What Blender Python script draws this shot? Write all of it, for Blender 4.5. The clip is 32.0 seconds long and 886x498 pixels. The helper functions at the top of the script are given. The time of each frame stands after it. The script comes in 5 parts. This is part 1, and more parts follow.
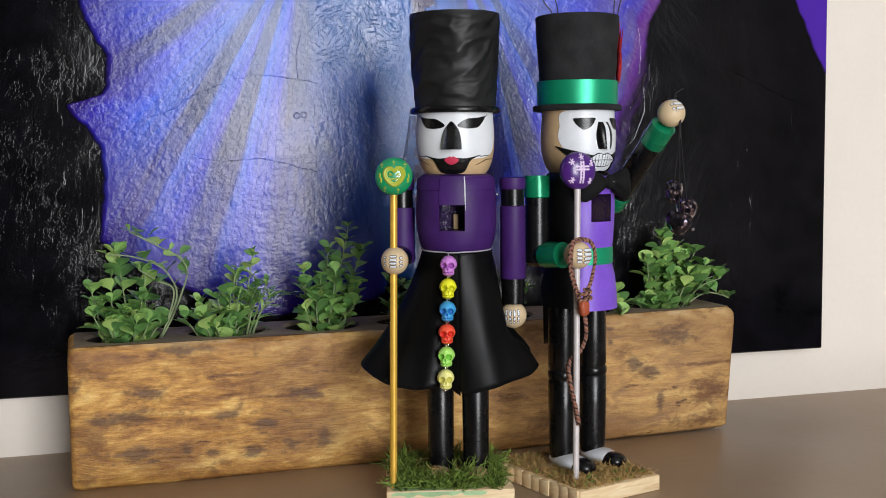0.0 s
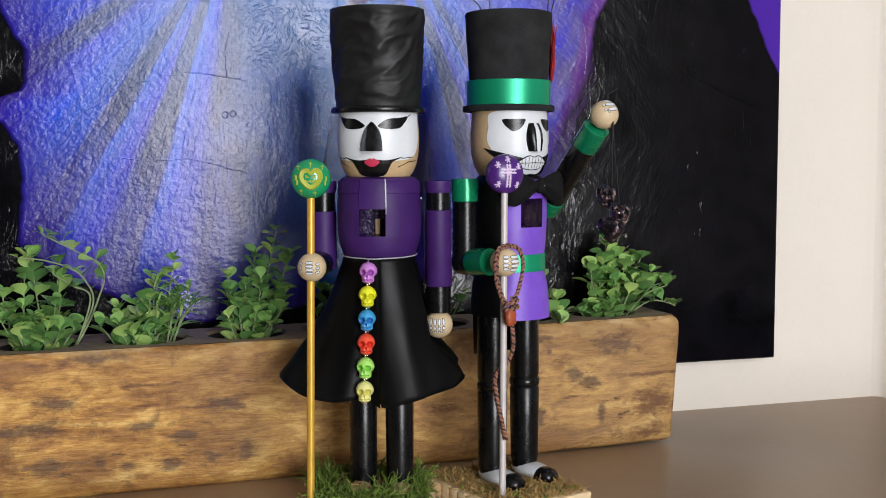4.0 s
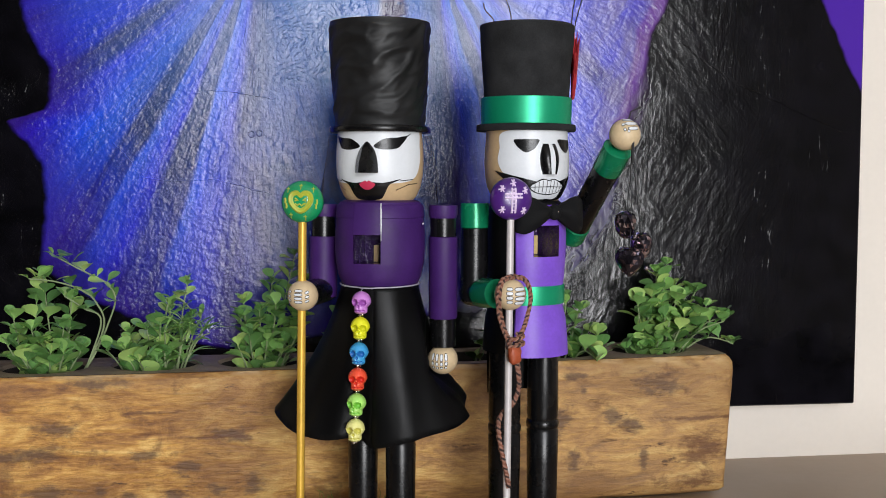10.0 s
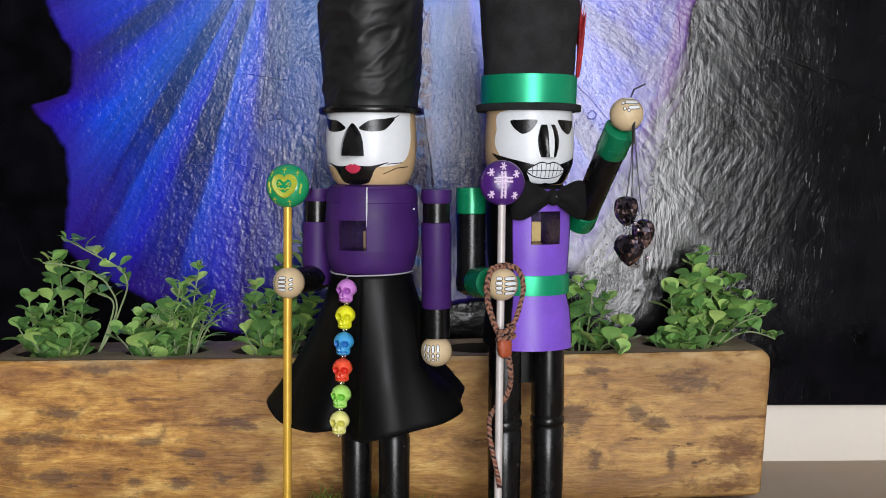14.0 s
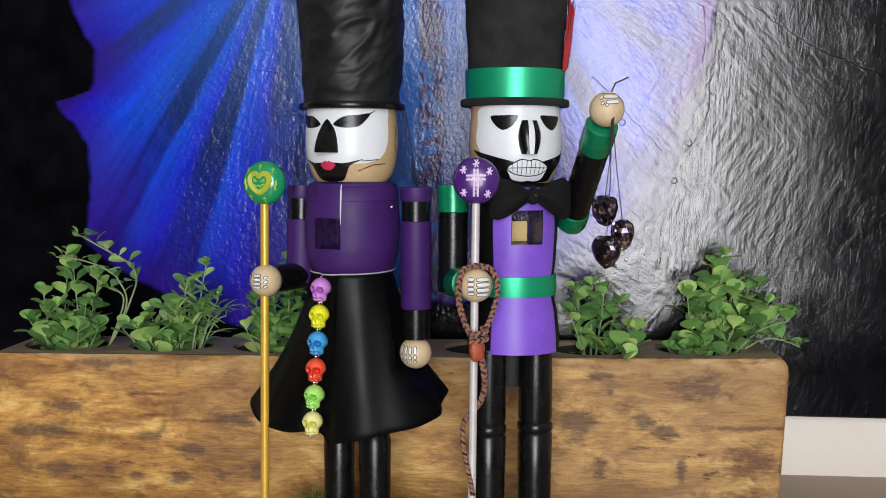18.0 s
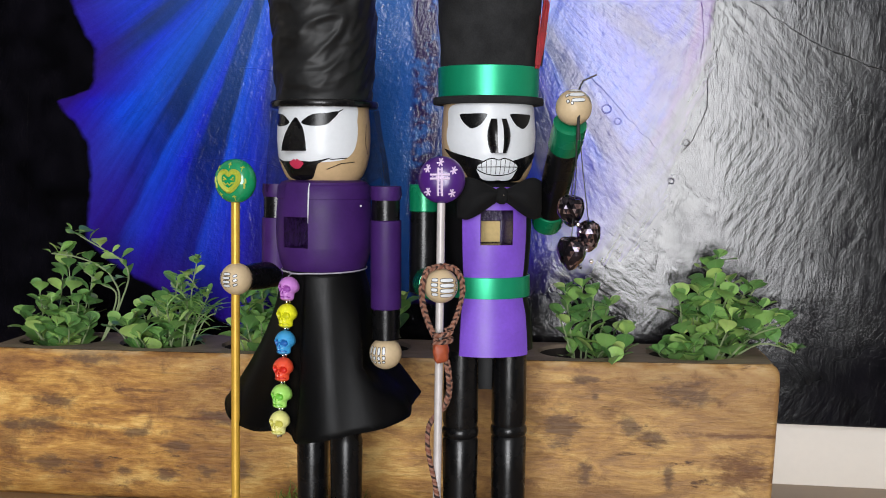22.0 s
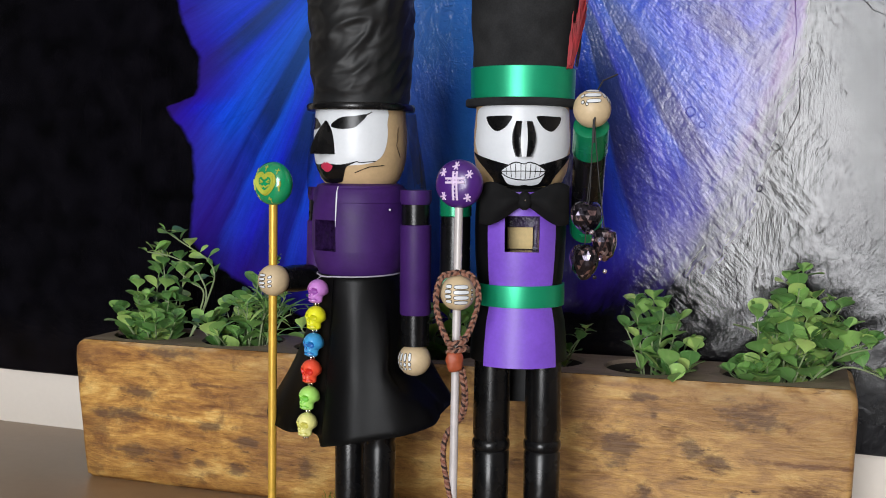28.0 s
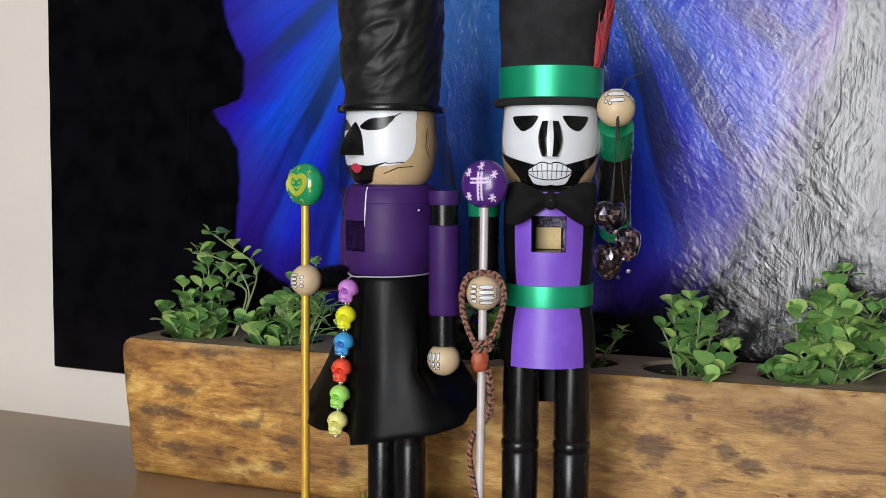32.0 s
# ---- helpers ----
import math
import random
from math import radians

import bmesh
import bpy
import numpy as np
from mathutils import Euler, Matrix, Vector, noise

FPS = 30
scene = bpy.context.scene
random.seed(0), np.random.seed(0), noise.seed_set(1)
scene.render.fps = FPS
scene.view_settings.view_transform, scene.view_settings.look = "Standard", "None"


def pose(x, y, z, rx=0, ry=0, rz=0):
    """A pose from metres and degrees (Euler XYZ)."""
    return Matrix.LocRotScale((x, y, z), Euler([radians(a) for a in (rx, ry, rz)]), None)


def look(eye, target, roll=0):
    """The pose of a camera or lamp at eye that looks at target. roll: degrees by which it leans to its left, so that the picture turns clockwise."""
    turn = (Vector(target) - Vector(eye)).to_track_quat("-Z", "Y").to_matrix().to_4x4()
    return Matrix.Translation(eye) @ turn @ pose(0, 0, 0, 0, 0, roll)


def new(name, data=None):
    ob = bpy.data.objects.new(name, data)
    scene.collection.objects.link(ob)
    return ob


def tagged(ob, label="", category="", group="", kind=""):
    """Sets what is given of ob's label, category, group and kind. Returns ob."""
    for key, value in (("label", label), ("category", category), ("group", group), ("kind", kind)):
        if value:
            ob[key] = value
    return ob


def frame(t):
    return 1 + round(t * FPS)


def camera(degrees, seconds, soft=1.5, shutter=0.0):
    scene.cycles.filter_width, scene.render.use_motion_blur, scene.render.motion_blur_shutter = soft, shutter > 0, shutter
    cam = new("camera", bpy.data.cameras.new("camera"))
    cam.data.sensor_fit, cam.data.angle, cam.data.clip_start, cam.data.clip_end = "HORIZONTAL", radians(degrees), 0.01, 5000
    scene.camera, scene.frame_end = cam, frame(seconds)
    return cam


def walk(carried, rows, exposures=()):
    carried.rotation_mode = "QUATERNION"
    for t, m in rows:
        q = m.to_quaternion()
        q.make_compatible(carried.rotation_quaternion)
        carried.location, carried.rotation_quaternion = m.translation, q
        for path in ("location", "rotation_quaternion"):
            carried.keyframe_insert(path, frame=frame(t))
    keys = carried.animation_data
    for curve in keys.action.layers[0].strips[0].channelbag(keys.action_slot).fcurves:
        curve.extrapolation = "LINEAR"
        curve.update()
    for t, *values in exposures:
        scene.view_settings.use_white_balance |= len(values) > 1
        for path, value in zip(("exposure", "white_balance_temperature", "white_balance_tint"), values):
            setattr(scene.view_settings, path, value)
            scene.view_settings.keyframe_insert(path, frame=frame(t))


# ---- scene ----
cam = camera(43.6, 32.0, soft=1.0)
METRES, EYE, TILT, LEAN, TURN = 0.75, 0.315, 0.0, 0.0, -15.2
ROWS = [
    (0.0, 0.0, 0.0, 0.0, -0.05, -4.59, 0.62),
    (0.5, 0.0048, 0.0028, -0.0005, 0.1, -4.6, 0.63),
    (1.0, 0.012, 0.0071, -0.0006, 0.35, -4.58, 0.59),
    (1.5, 0.0218, 0.0153, -0.0006, 0.72, -4.6, 0.53),
    (2.0, 0.0343, 0.029, -0.0009, 1.04, -4.6, 0.49),
    (2.5, 0.0468, 0.0374, -0.0006, 1.0, -4.59, 0.5),
    (3.0, 0.0636, 0.0485, -0.0005, 0.66, -4.6, 0.5),
    (3.5, 0.0773, 0.0567, -0.0001, -0.01, -4.62, 0.47),
    (5.5, 0.0867, 0.0621, 0.0064, -1.23, -4.03, -0.19),
    (6.0, 0.0999, 0.0682, 0.0069, -0.37, -3.37, -0.4),
    (6.5, 0.1175, 0.0764, 0.0082, -0.04, -3.13, -0.4),
    (7.0, 0.142, 0.0852, 0.0078, 0.36, -3.08, -0.33),
    (7.5, 0.1686, 0.0954, 0.0071, 1.1, -3.14, -0.26),
    (8.0, 0.1888, 0.1123, 0.0059, 2.03, -3.27, -0.22),
    (8.5, 0.206, 0.1202, 0.0056, 2.97, -3.36, -0.19),
    (9.0, 0.2149, 0.1353, 0.0051, 4.2, -3.5, -0.19),
    (9.5, 0.2288, 0.1428, 0.0059, 5.66, -3.56, -0.22),
    (10.0, 0.2417, 0.1623, 0.0038, 7.24, -3.5, -0.21),
    (10.5, 0.2521, 0.1751, 0.0043, 8.31, -3.59, -0.18),
    (11.0, 0.2739, 0.1794, 0.0043, 9.38, -3.7, -0.17),
    (11.5, 0.2863, 0.1959, 0.0037, 10.16, -3.78, -0.15),
    (12.0, 0.3008, 0.2045, 0.0031, 11.0, -3.91, -0.12),
    (12.5, 0.3182, 0.2124, 0.0025, 11.69, -3.99, -0.1),
    (13.0, 0.3385, 0.22, 0.0023, 12.46, -4.11, -0.1),
    (13.5, 0.3622, 0.2307, 0.0035, 13.3, -4.22, -0.1),
    (14.0, 0.3794, 0.245, 0.002, 14.09, -4.27, -0.13),
    (14.5, 0.3963, 0.252, 0.0015, 14.81, -4.33, -0.16),
    (16.5, 0.4703, 0.3046, 0.0036, 19.01, -4.52, -0.33),
    (17.0, 0.4885, 0.3142, 0.0037, 19.88, -4.56, -0.33),
    (17.5, 0.5047, 0.3157, 0.0041, 20.38, -4.53, -0.31),
    (18.0, 0.5177, 0.3209, 0.004, 20.71, -4.52, -0.25),
    (18.5, 0.5308, 0.3276, 0.0037, 20.9, -4.51, -0.16),
    (19.0, 0.5342, 0.3311, 0.0032, 21.06, -4.55, -0.11),
    (19.5, 0.5356, 0.3318, 0.0029, 21.26, -4.54, -0.07),
    (20.0, 0.5367, 0.333, 0.0031, 21.52, -4.59, -0.11),
    (20.5, 0.5496, 0.3367, 0.0031, 21.91, -4.56, -0.17),
    (21.0, 0.5683, 0.3456, 0.0032, 22.53, -4.53, -0.29),
    (21.5, 0.5869, 0.3583, 0.0034, 23.36, -4.53, -0.39),
    (22.0, 0.6059, 0.3727, 0.0036, 24.3, -4.55, -0.46),
    (22.5, 0.6232, 0.3812, 0.0034, 25.07, -4.53, -0.52),
    (23.0, 0.6415, 0.3888, 0.0023, 25.96, -4.43, -0.63),
    (23.5, 0.6532, 0.3993, 0.0031, 26.97, -4.47, -0.67),
    (24.0, 0.6612, 0.4126, 0.0035, 28.21, -4.47, -0.75),
    (24.5, 0.665, 0.4278, 0.0037, 29.3, -4.48, -0.82),
    (25.0, 0.6718, 0.45, 0.0058, 30.59, -4.54, -0.86),
    (25.5, 0.6885, 0.4565, 0.0053, 31.78, -4.55, -0.87),
    (27.5, 0.7619, 0.492, 0.002, 35.53, -4.31, -0.78),
    (28.0, 0.7732, 0.5008, 0.002, 36.57, -4.29, -0.76),
    (28.5, 0.783, 0.5072, 0.002, 37.47, -4.28, -0.76),
    (29.0, 0.7921, 0.514, 0.002, 38.43, -4.27, -0.74),
    (29.5, 0.7987, 0.5208, 0.0022, 39.2, -4.25, -0.71),
    (30.0, 0.8043, 0.5214, 0.0017, 39.75, -4.28, -0.68),
    (30.5, 0.8047, 0.5222, 0.0017, 40.01, -4.26, -0.61),
    (31.0, 0.808, 0.5249, 0.0009, 40.15, -4.26, -0.53),
    (31.5, 0.8088, 0.5224, 0.002, 40.19, -4.31, -0.47),
    (32.0, 0.809, 0.5239, 0.0012, 40.21, -4.24, -0.44),
]
walk(cam, [(t, pose(0, 0, EYE, TILT, LEAN, TURN) @ pose(METRES * x, METRES * y, METRES * z, 90 + pitch, roll, yaw)) for t, x, y, z, yaw, pitch, roll in ROWS])

# ---- daylight ----
world = bpy.data.worlds.new("sky")
scene.world = world
world.use_nodes = True
_sky = world.node_tree.nodes.new("ShaderNodeTexSky")
_sky.sky_type, _sky.sun_disc, _sky.sun_elevation, _sky.sun_rotation = "NISHITA", False, radians(40), radians(180)
world.node_tree.links.new(_sky.outputs[0], world.node_tree.nodes["Background"].inputs[0])
world.node_tree.nodes["Background"].inputs[1].default_value = 0.1
WX0, WX1, WZ0, WZ1, BACK = 0.04, 1.28, -0.35, 1.5, -2.2     # the window behind the camera
lamp_data = bpy.data.lights.new("window_daylight", "AREA")
lamp_data.shape, lamp_data.size, lamp_data.size_y = "RECTANGLE", WX1 - WX0 - 0.1, WZ1 - WZ0 - 0.1
lamp_data.energy, lamp_data.color = 105.0, (0.972, 0.985, 1.02)
lamp = new("window_daylight", lamp_data)
lamp.matrix_world = look(((WX0 + WX1) / 2, BACK - 0.04, (WZ0 + WZ1) / 2), ((WX0 + WX1) / 2, 1, (WZ0 + WZ1) / 2))


# ---- materials ----
class Nodes:
    """Short-hand for building a node material."""
    def __init__(self, name):
        self.m = bpy.data.materials.new(name)
        self.m.use_nodes = True
        self.t = self.m.node_tree
        self.b = self.t.nodes["Principled BSDF"]
        self.co = self.t.nodes.new("ShaderNodeTexCoord").outputs["Object"]

    def put(self, node, i, v):
        if v is None:
            return
        if isinstance(v, bpy.types.NodeSocket):
            self.t.links.new(v, node.inputs[i])
        elif isinstance(v, (tuple, list)) and len(v) == 3 and node.inputs[i].type == "RGBA":
            node.inputs[i].default_value = (*v, 1)
        else:
            node.inputs[i].default_value = v

    def math(self, op, a, b=None, c=None, clamp=False):
        n = self.t.nodes.new("ShaderNodeMath")
        n.operation, n.use_clamp = op, clamp
        for i, v in enumerate((a, b, c)):
            self.put(n, i, v)
        return n.outputs[0]

    def stretch(self, s, shift=(0, 0, 0), turn=(0, 0, 0)):
        n = self.t.nodes.new("ShaderNodeMapping")
        self.put(n, 0, self.co)
        n.inputs["Scale"].default_value, n.inputs["Location"].default_value = s, shift
        n.inputs["Rotation"].default_value = turn
        return n.outputs[0]

    def noise(self, scale, detail=4.0, rough=0.55, at=None, warp=0.0):
        n = self.t.nodes.new("ShaderNodeTexNoise")
        self.put(n, "Vector", at or self.co)
        n.inputs["Scale"].default_value, n.inputs["Detail"].default_value = scale, detail
        n.inputs["Roughness"].default_value, n.inputs["Distortion"].default_value = rough, warp
        return n.outputs[0]

    def slant(self, across, along, lean, shift=0.0):
        """Coordinates for strokes in the picture's plane: so many to the metre across and along, leaning by degrees from upright."""
        n = self.t.nodes.new("ShaderNodeMapping")
        n.vector_type = "TEXTURE"
        self.put(n, 0, self.co)
        n.inputs["Rotation"].default_value = (0, radians(lean), 0)
        n.inputs["Location"].default_value = (shift, shift * 1.7, shift * 0.6)
        n.inputs["Scale"].default_value = (1 / across, 1 / along, 1 / along)
        return n.outputs[0]

    def ramp(self, v, stops, mode="LINEAR"):
        n = self.t.nodes.new("ShaderNodeValToRGB")
        n.color_ramp.interpolation = mode
        e = n.color_ramp.elements
        while len(e) < len(stops):
            e.new(0.5)
        for el, (p, c) in zip(e, stops):
            el.position = p
            el.color = (*c, 1) if isinstance(c, tuple) else (c, c, c, 1)
        self.put(n, 0, v)
        return n.outputs[0]

    def mix(self, f, a, b, mode="MIX"):
        n = self.t.nodes.new("ShaderNodeMix")
        n.data_type, n.blend_type = "RGBA", mode
        self.put(n, 0, f)
        self.put(n, 6, a)
        self.put(n, 7, b)
        return n.outputs[2]

    def step(self, v, lo, hi):
        n = self.t.nodes.new("ShaderNodeMapRange")
        n.interpolation_type = "SMOOTHSTEP"
        for i, x in enumerate((v, lo, hi, 0.0, 1.0)):
            self.put(n, i, x)
        return n.outputs[0]

    def bump(self, h, strength=0.3, distance=0.001, under=None):
        n = self.t.nodes.new("ShaderNodeBump")
        n.inputs["Strength"].default_value, n.inputs["Distance"].default_value = strength, distance
        self.put(n, "Height", h)
        if under:
            self.put(n, "Normal", under)
        return n.outputs[0]

    def end(self, **kw):
        for k, v in kw.items():
            self.put(self.b, k.replace("_", " "), v)
        return self.m


def mat(name, c, rough=0.5, metal=0.0, vary=0.12, coarse=40.0, fine=400.0, bump=0.15, depth=0.0006, coat=0.0, sheen=0.0, each=0.0, **kw):
    """A surface with two scales of tone, a varied gloss and a fine relief."""
    n = Nodes(name)
    a, b = n.noise(coarse, 4), n.noise(fine, 3)
    tone = n.math("ADD", n.math("MULTIPLY", a, 0.65), n.math("MULTIPLY", b, 0.35))
    lo, hi = tuple(v * (1 - vary * 1.6) for v in c), tuple(min(1.0, v * (1 + vary * 1.6)) for v in c)
    col = n.ramp(tone, [(0.3, lo), (0.7, hi)])
    if each:
        info = n.t.nodes.new("ShaderNodeObjectInfo").outputs["Random"]
        hsv = n.t.nodes.new("ShaderNodeHueSaturation")
        n.put(hsv, "Hue", n.math("MULTIPLY_ADD", info, each * 0.12, 0.5 - each * 0.06))
        n.put(hsv, "Value", n.math("MULTIPLY_ADD", info, each, 1 - each / 2))
        n.put(hsv, "Color", col)
        col = hsv.outputs[0]
    ro = n.math("MULTIPLY_ADD", a, 0.25, max(0.02, rough - 0.125))
    return n.end(Base_Color=col, Roughness=ro, Metallic=metal, Coat_Weight=coat, Coat_Roughness=0.15, Sheen_Weight=sheen,
                 Normal=n.bump(tone, bump, depth), **kw)


def painting_material():
    """Acrylic butterfly on a black ground under a glossy, heavily worked gel."""
    n = Nodes("painted_canvas_face")
    sep = n.t.nodes.new("ShaderNodeSeparateXYZ")
    n.put(sep, 0, n.co)
    x, z = sep.outputs[0], sep.outputs[2]
    wob = n.math("SUBTRACT", n.noise(9, 3), 0.5)
    u = n.math("ABSOLUTE", n.math("SUBTRACT", n.math("MULTIPLY_ADD", wob, 0.012, x), 0.27))
    dx, dz = n.math("SUBTRACT", u, 0.09), n.math("SUBTRACT", 0.57, n.math("MULTIPLY_ADD", wob, 0.014, z))
    ang = n.math("DIVIDE", n.math("ARCTAN2", dz, dx), radians(120), clamp=True)
    r = n.math("SQRT", n.math("ADD", n.math("MULTIPLY", dx, dx), n.math("MULTIPLY", dz, dz)))
    rim = [(0, .30), (30, .40), (50, .405), (56, .404), (60, .41), (68, .414), (83, .428), (100, .42), (120, .40)]
    rim2 = [(0, .262), (14, .262), (21, .256), (35, .276), (50, .304), (54, .318), (66, .357), (71, .371), (76, .382), (84, .392), (100, .40), (120, .40)]
    east_wing = n.step(x, 0.265, 0.275)
    edge = n.math("MULTIPLY", n.mix(east_wing, n.ramp(ang, [(a / 120, v * 2) for a, v in rim]), n.ramp(ang, [(a / 120, v * 2) for a, v in rim2])), 0.5)
    fray = n.math("MULTIPLY", n.math("SUBTRACT", n.noise(60, 3), 0.5), 0.007)
    inside = n.math("ADD", n.math("SUBTRACT", edge, r), fray)
    # the scalloped outer edge of the west wing, by height
    scallop = [(.20, -.060), (.222, -.046), (.235, -.043), (.262, -.040), (.30, -.037), (.33, -.040), (.351, -.051), (.366, -.066), (.377, -.0725), (.3835, -.052), (.389, -.036),
               (.40, -.031), (.43, -.031), (.445, -.040), (.465, -.049), (.49, -.057), (.55, -.062)]
    xe = n.math("MULTIPLY_ADD", n.ramp(n.math("DIVIDE", n.math("SUBTRACT", z, 0.20), 0.35, clamp=True), [((a - .20) / .35, (b + .08) * 10) for a, b in scallop]), 0.1, -0.08)
    cut = n.math("ADD", n.math("MULTIPLY", n.math("SUBTRACT", x, xe), 0.8), fray)
    inside = n.mix(east_wing, n.math("MINIMUM", inside, cut), inside)
    fade = n.math("MULTIPLY", n.step(x, 0.36, 0.46), n.step(z, 0.46, 0.36))
    smear = n.math("MULTIPLY", n.math("MULTIPLY", n.math("SUBTRACT", n.noise(1.0, 4, 0.6, at=n.slant(60, 16, 30, 6.0)), 0.5), 0.10), fade)
    wing = n.step(n.math("ADD", inside, smear), n.math("MULTIPLY_ADD", fade, -0.030, -0.002), n.math("MULTIPLY_ADD", fade, 0.046, 0.004))
    # rays that run from the wing's root
    pol = n.t.nodes.new("ShaderNodeCombineXYZ")
    n.put(pol, 0, n.math("MULTIPLY", ang, 26.0))
    n.put(pol, 1, n.math("MULTIPLY", r, 5.0))
    streak = n.noise(1.0, 5, 0.6, at=pol.outputs[0])
    sharp = n.math("MULTIPLY_ADD", n.math("SUBTRACT", streak, 0.5), 0.05, ang)
    deep, blue, sky, navy, plum = (.010, .006, .15), (.011, .014, .72), (.008, .088, .82), (.005, .012, .11), (.020, .004, .08)
    rays = n.ramp(sharp, [(0.0, deep), (0.13, blue), (0.2, (.03, .035, .62)), (0.27, blue), (0.295, plum), (0.332, deep), (0.352, blue), (0.43, sky), (0.464, (.010, .05, .52)), (0.476, navy), (0.506, navy), (0.515, sky),
                          (0.558, blue), (0.569, navy), (0.610, navy), (0.619, sky), (0.67, blue), (0.70, plum), (0.75, navy), (0.83, (.02, .08, .36)), (1.0, (.02, .10, .36))])
    broken = n.noise(1.0, 3, 0.55, at=n.stretch((9, 9, 9), (5, 2, 1)))           # the dark rays break off and thin out towards the rim
    thin = n.math("ADD", n.step(r, 0.24, 0.40), n.math("MULTIPLY", n.step(broken, 0.44, 0.64), 0.7), clamp=True)
    rays = n.mix(n.math("MULTIPLY", thin, n.math("MULTIPLY_ADD", east_wing, 0.30, 0.58)), rays, n.mix(n.step(r, 0.22, 0.38), (.010, .055, .64), (.022, .018, .42)))
    pol2 = n.t.nodes.new("ShaderNodeCombineXYZ")
    n.put(pol2, 0, n.math("MULTIPLY", ang, 95.0))
    n.put(pol2, 1, n.math("MULTIPLY", r, 16.0))
    hair = n.noise(1.0, 5, 0.7, at=pol2.outputs[0], warp=0.5)
    tone = n.math("MULTIPLY_ADD", n.noise(1.0, 6, 0.65, at=pol.outputs[0], warp=0.6), 1.15, n.math("MULTIPLY_ADD", hair, 0.75, -0.21))
    rays = n.mix(1.0, rays, tone, "MULTIPLY")
    rays = n.mix(n.math("MULTIPLY", n.step(r, 0.30, 0.10), 0.26), rays, (.07, .24, .74))
    rays = n.mix(n.math("MULTIPLY", n.step(inside, 0.06, 0.0), 0.6), rays, (.035, .006, .19))
    side = n.step(x, 0.36, 0.5)
    rays = n.mix(n.math("MULTIPLY", side, n.math("MULTIPLY", n.noise(14, 4), 0.5)), rays, (.10, .05, .50))
    pale = n.math("MULTIPLY", n.step(n.math("ADD", n.math("MULTIPLY", smear, 0.7), x), 0.46, 0.58), n.step(n.noise(1.0, 4, 0.6, at=n.slant(42, 15, 30, 9.0)), 0.30, 0.62))
    rays = n.mix(n.math("MULTIPLY", pale, 0.75), rays, (.13, .10, .27))
    pink = n.math("MULTIPLY", n.math("MULTIPLY", n.step(inside, 0.022, 0.012), side), n.step(z, 0.30, 0.36))
    rays = n.mix(n.math("MULTIPLY", pink, 0.6), rays, (.14, .015, .20))
    torso = n.math("SUBTRACT", n.math("MULTIPLY_ADD", wob, 0.02, x), 0.305)
    rays = n.mix(n.math("MULTIPLY", n.step(n.math("ABSOLUTE", n.math("ADD", torso, 0.012)), 0.036, 0.018), 0.75), rays, (.018, .115, .42))
    rays = n.mix(n.math("MULTIPLY", n.step(n.math("ABSOLUTE", n.math("SUBTRACT", torso, 0.013)), 0.018, 0.009), n.step(n.noise(60, 4), 0.34, 0.5)), rays, (.016, .006, .07))
    wash = n.math("ADD", n.math("MULTIPLY_ADD", n.math("SUBTRACT", 0.527, z), 0.54, 0.785), n.math("MULTIPLY", wob, 0.05))
    violet = n.step(n.math("SUBTRACT", x, wash), 0.0, 0.006)
    ground = n.ramp(n.noise(30, 5), [(0.3, (.0012, .0012, .0016)), (0.75, (.005, .0045, .007))])
    ground = n.mix(violet, ground, (.07, .02, .33))
    col = n.mix(wing, ground, rays)
    # relief of the gel: brushed along the rays on the wings, knifed this way and that on the east side, upright on the black ground
    east = n.step(x, 0.42, 0.62)
    silver = n.math("MULTIPLY", n.step(x, 0.37, 0.45), n.step(x, 0.80, 0.66))
    ropes = n.math("MULTIPLY", n.math("MULTIPLY", n.step(x, 0.17, 0.22), n.step(x, 0.36, 0.32)), n.step(n.noise(9, 3), 0.36, 0.56))
    patchy = n.step(n.noise(7, 3), 0.35, 0.65)
    low = n.noise(20, 3, 0.55)
    grit = n.noise(150, 3, 0.6)
    crust = n.noise(104, 4, 0.62)
    brushed = n.t.nodes.new("ShaderNodeCombineXYZ")
    n.put(brushed, 0, n.math("MULTIPLY", ang, 150.0))
    n.put(brushed, 1, n.math("MULTIPLY", r, 34.0))
    brush = n.noise(1.0, 4, 0.6, at=brushed.outputs[0])
    knife = n.mix(n.step(n.noise(11, 2), 0.42, 0.54), n.noise(1.0, 5, 0.62, at=n.slant(112, 38, 32)), n.noise(1.0, 5, 0.62, at=n.slant(105, 40, -48, 2.0)))
    knife = n.mix(n.step(n.noise(8, 2, at=n.stretch((1, 1, 1), (3, 0, 5))), 0.54, 0.66), knife, n.noise(1.0, 5, 0.62, at=n.slant(120, 44, 8, 4.0)))
    upright = n.noise(1.0, 5, 0.62, at=n.slant(190, 22, 3, 1.0))
    dabs = n.math("MULTIPLY", n.step(n.noise(1.0, 3, 0.5, at=n.slant(210, 46, 2, 7.0)), 0.62, 0.74), n.step(n.noise(17, 3, at=n.stretch((1, 1, 0.5), (4, 0, 1))), 0.50, 0.66))
    crease = n.math("ABSOLUTE", n.math("SUBTRACT", n.noise(1.0, 4, 0.65, at=n.slant(70, 40, 35, 2.5)), 0.5))
    crease = n.math("MULTIPLY", n.step(crease, 0.045, 0.0), n.step(n.noise(10, 2, at=n.stretch((1, 1, 1), (1, 0, 2))), 0.44, 0.62))
    pits = n.t.nodes.new("ShaderNodeTexVoronoi")
    pits.inputs["Scale"].default_value = 85
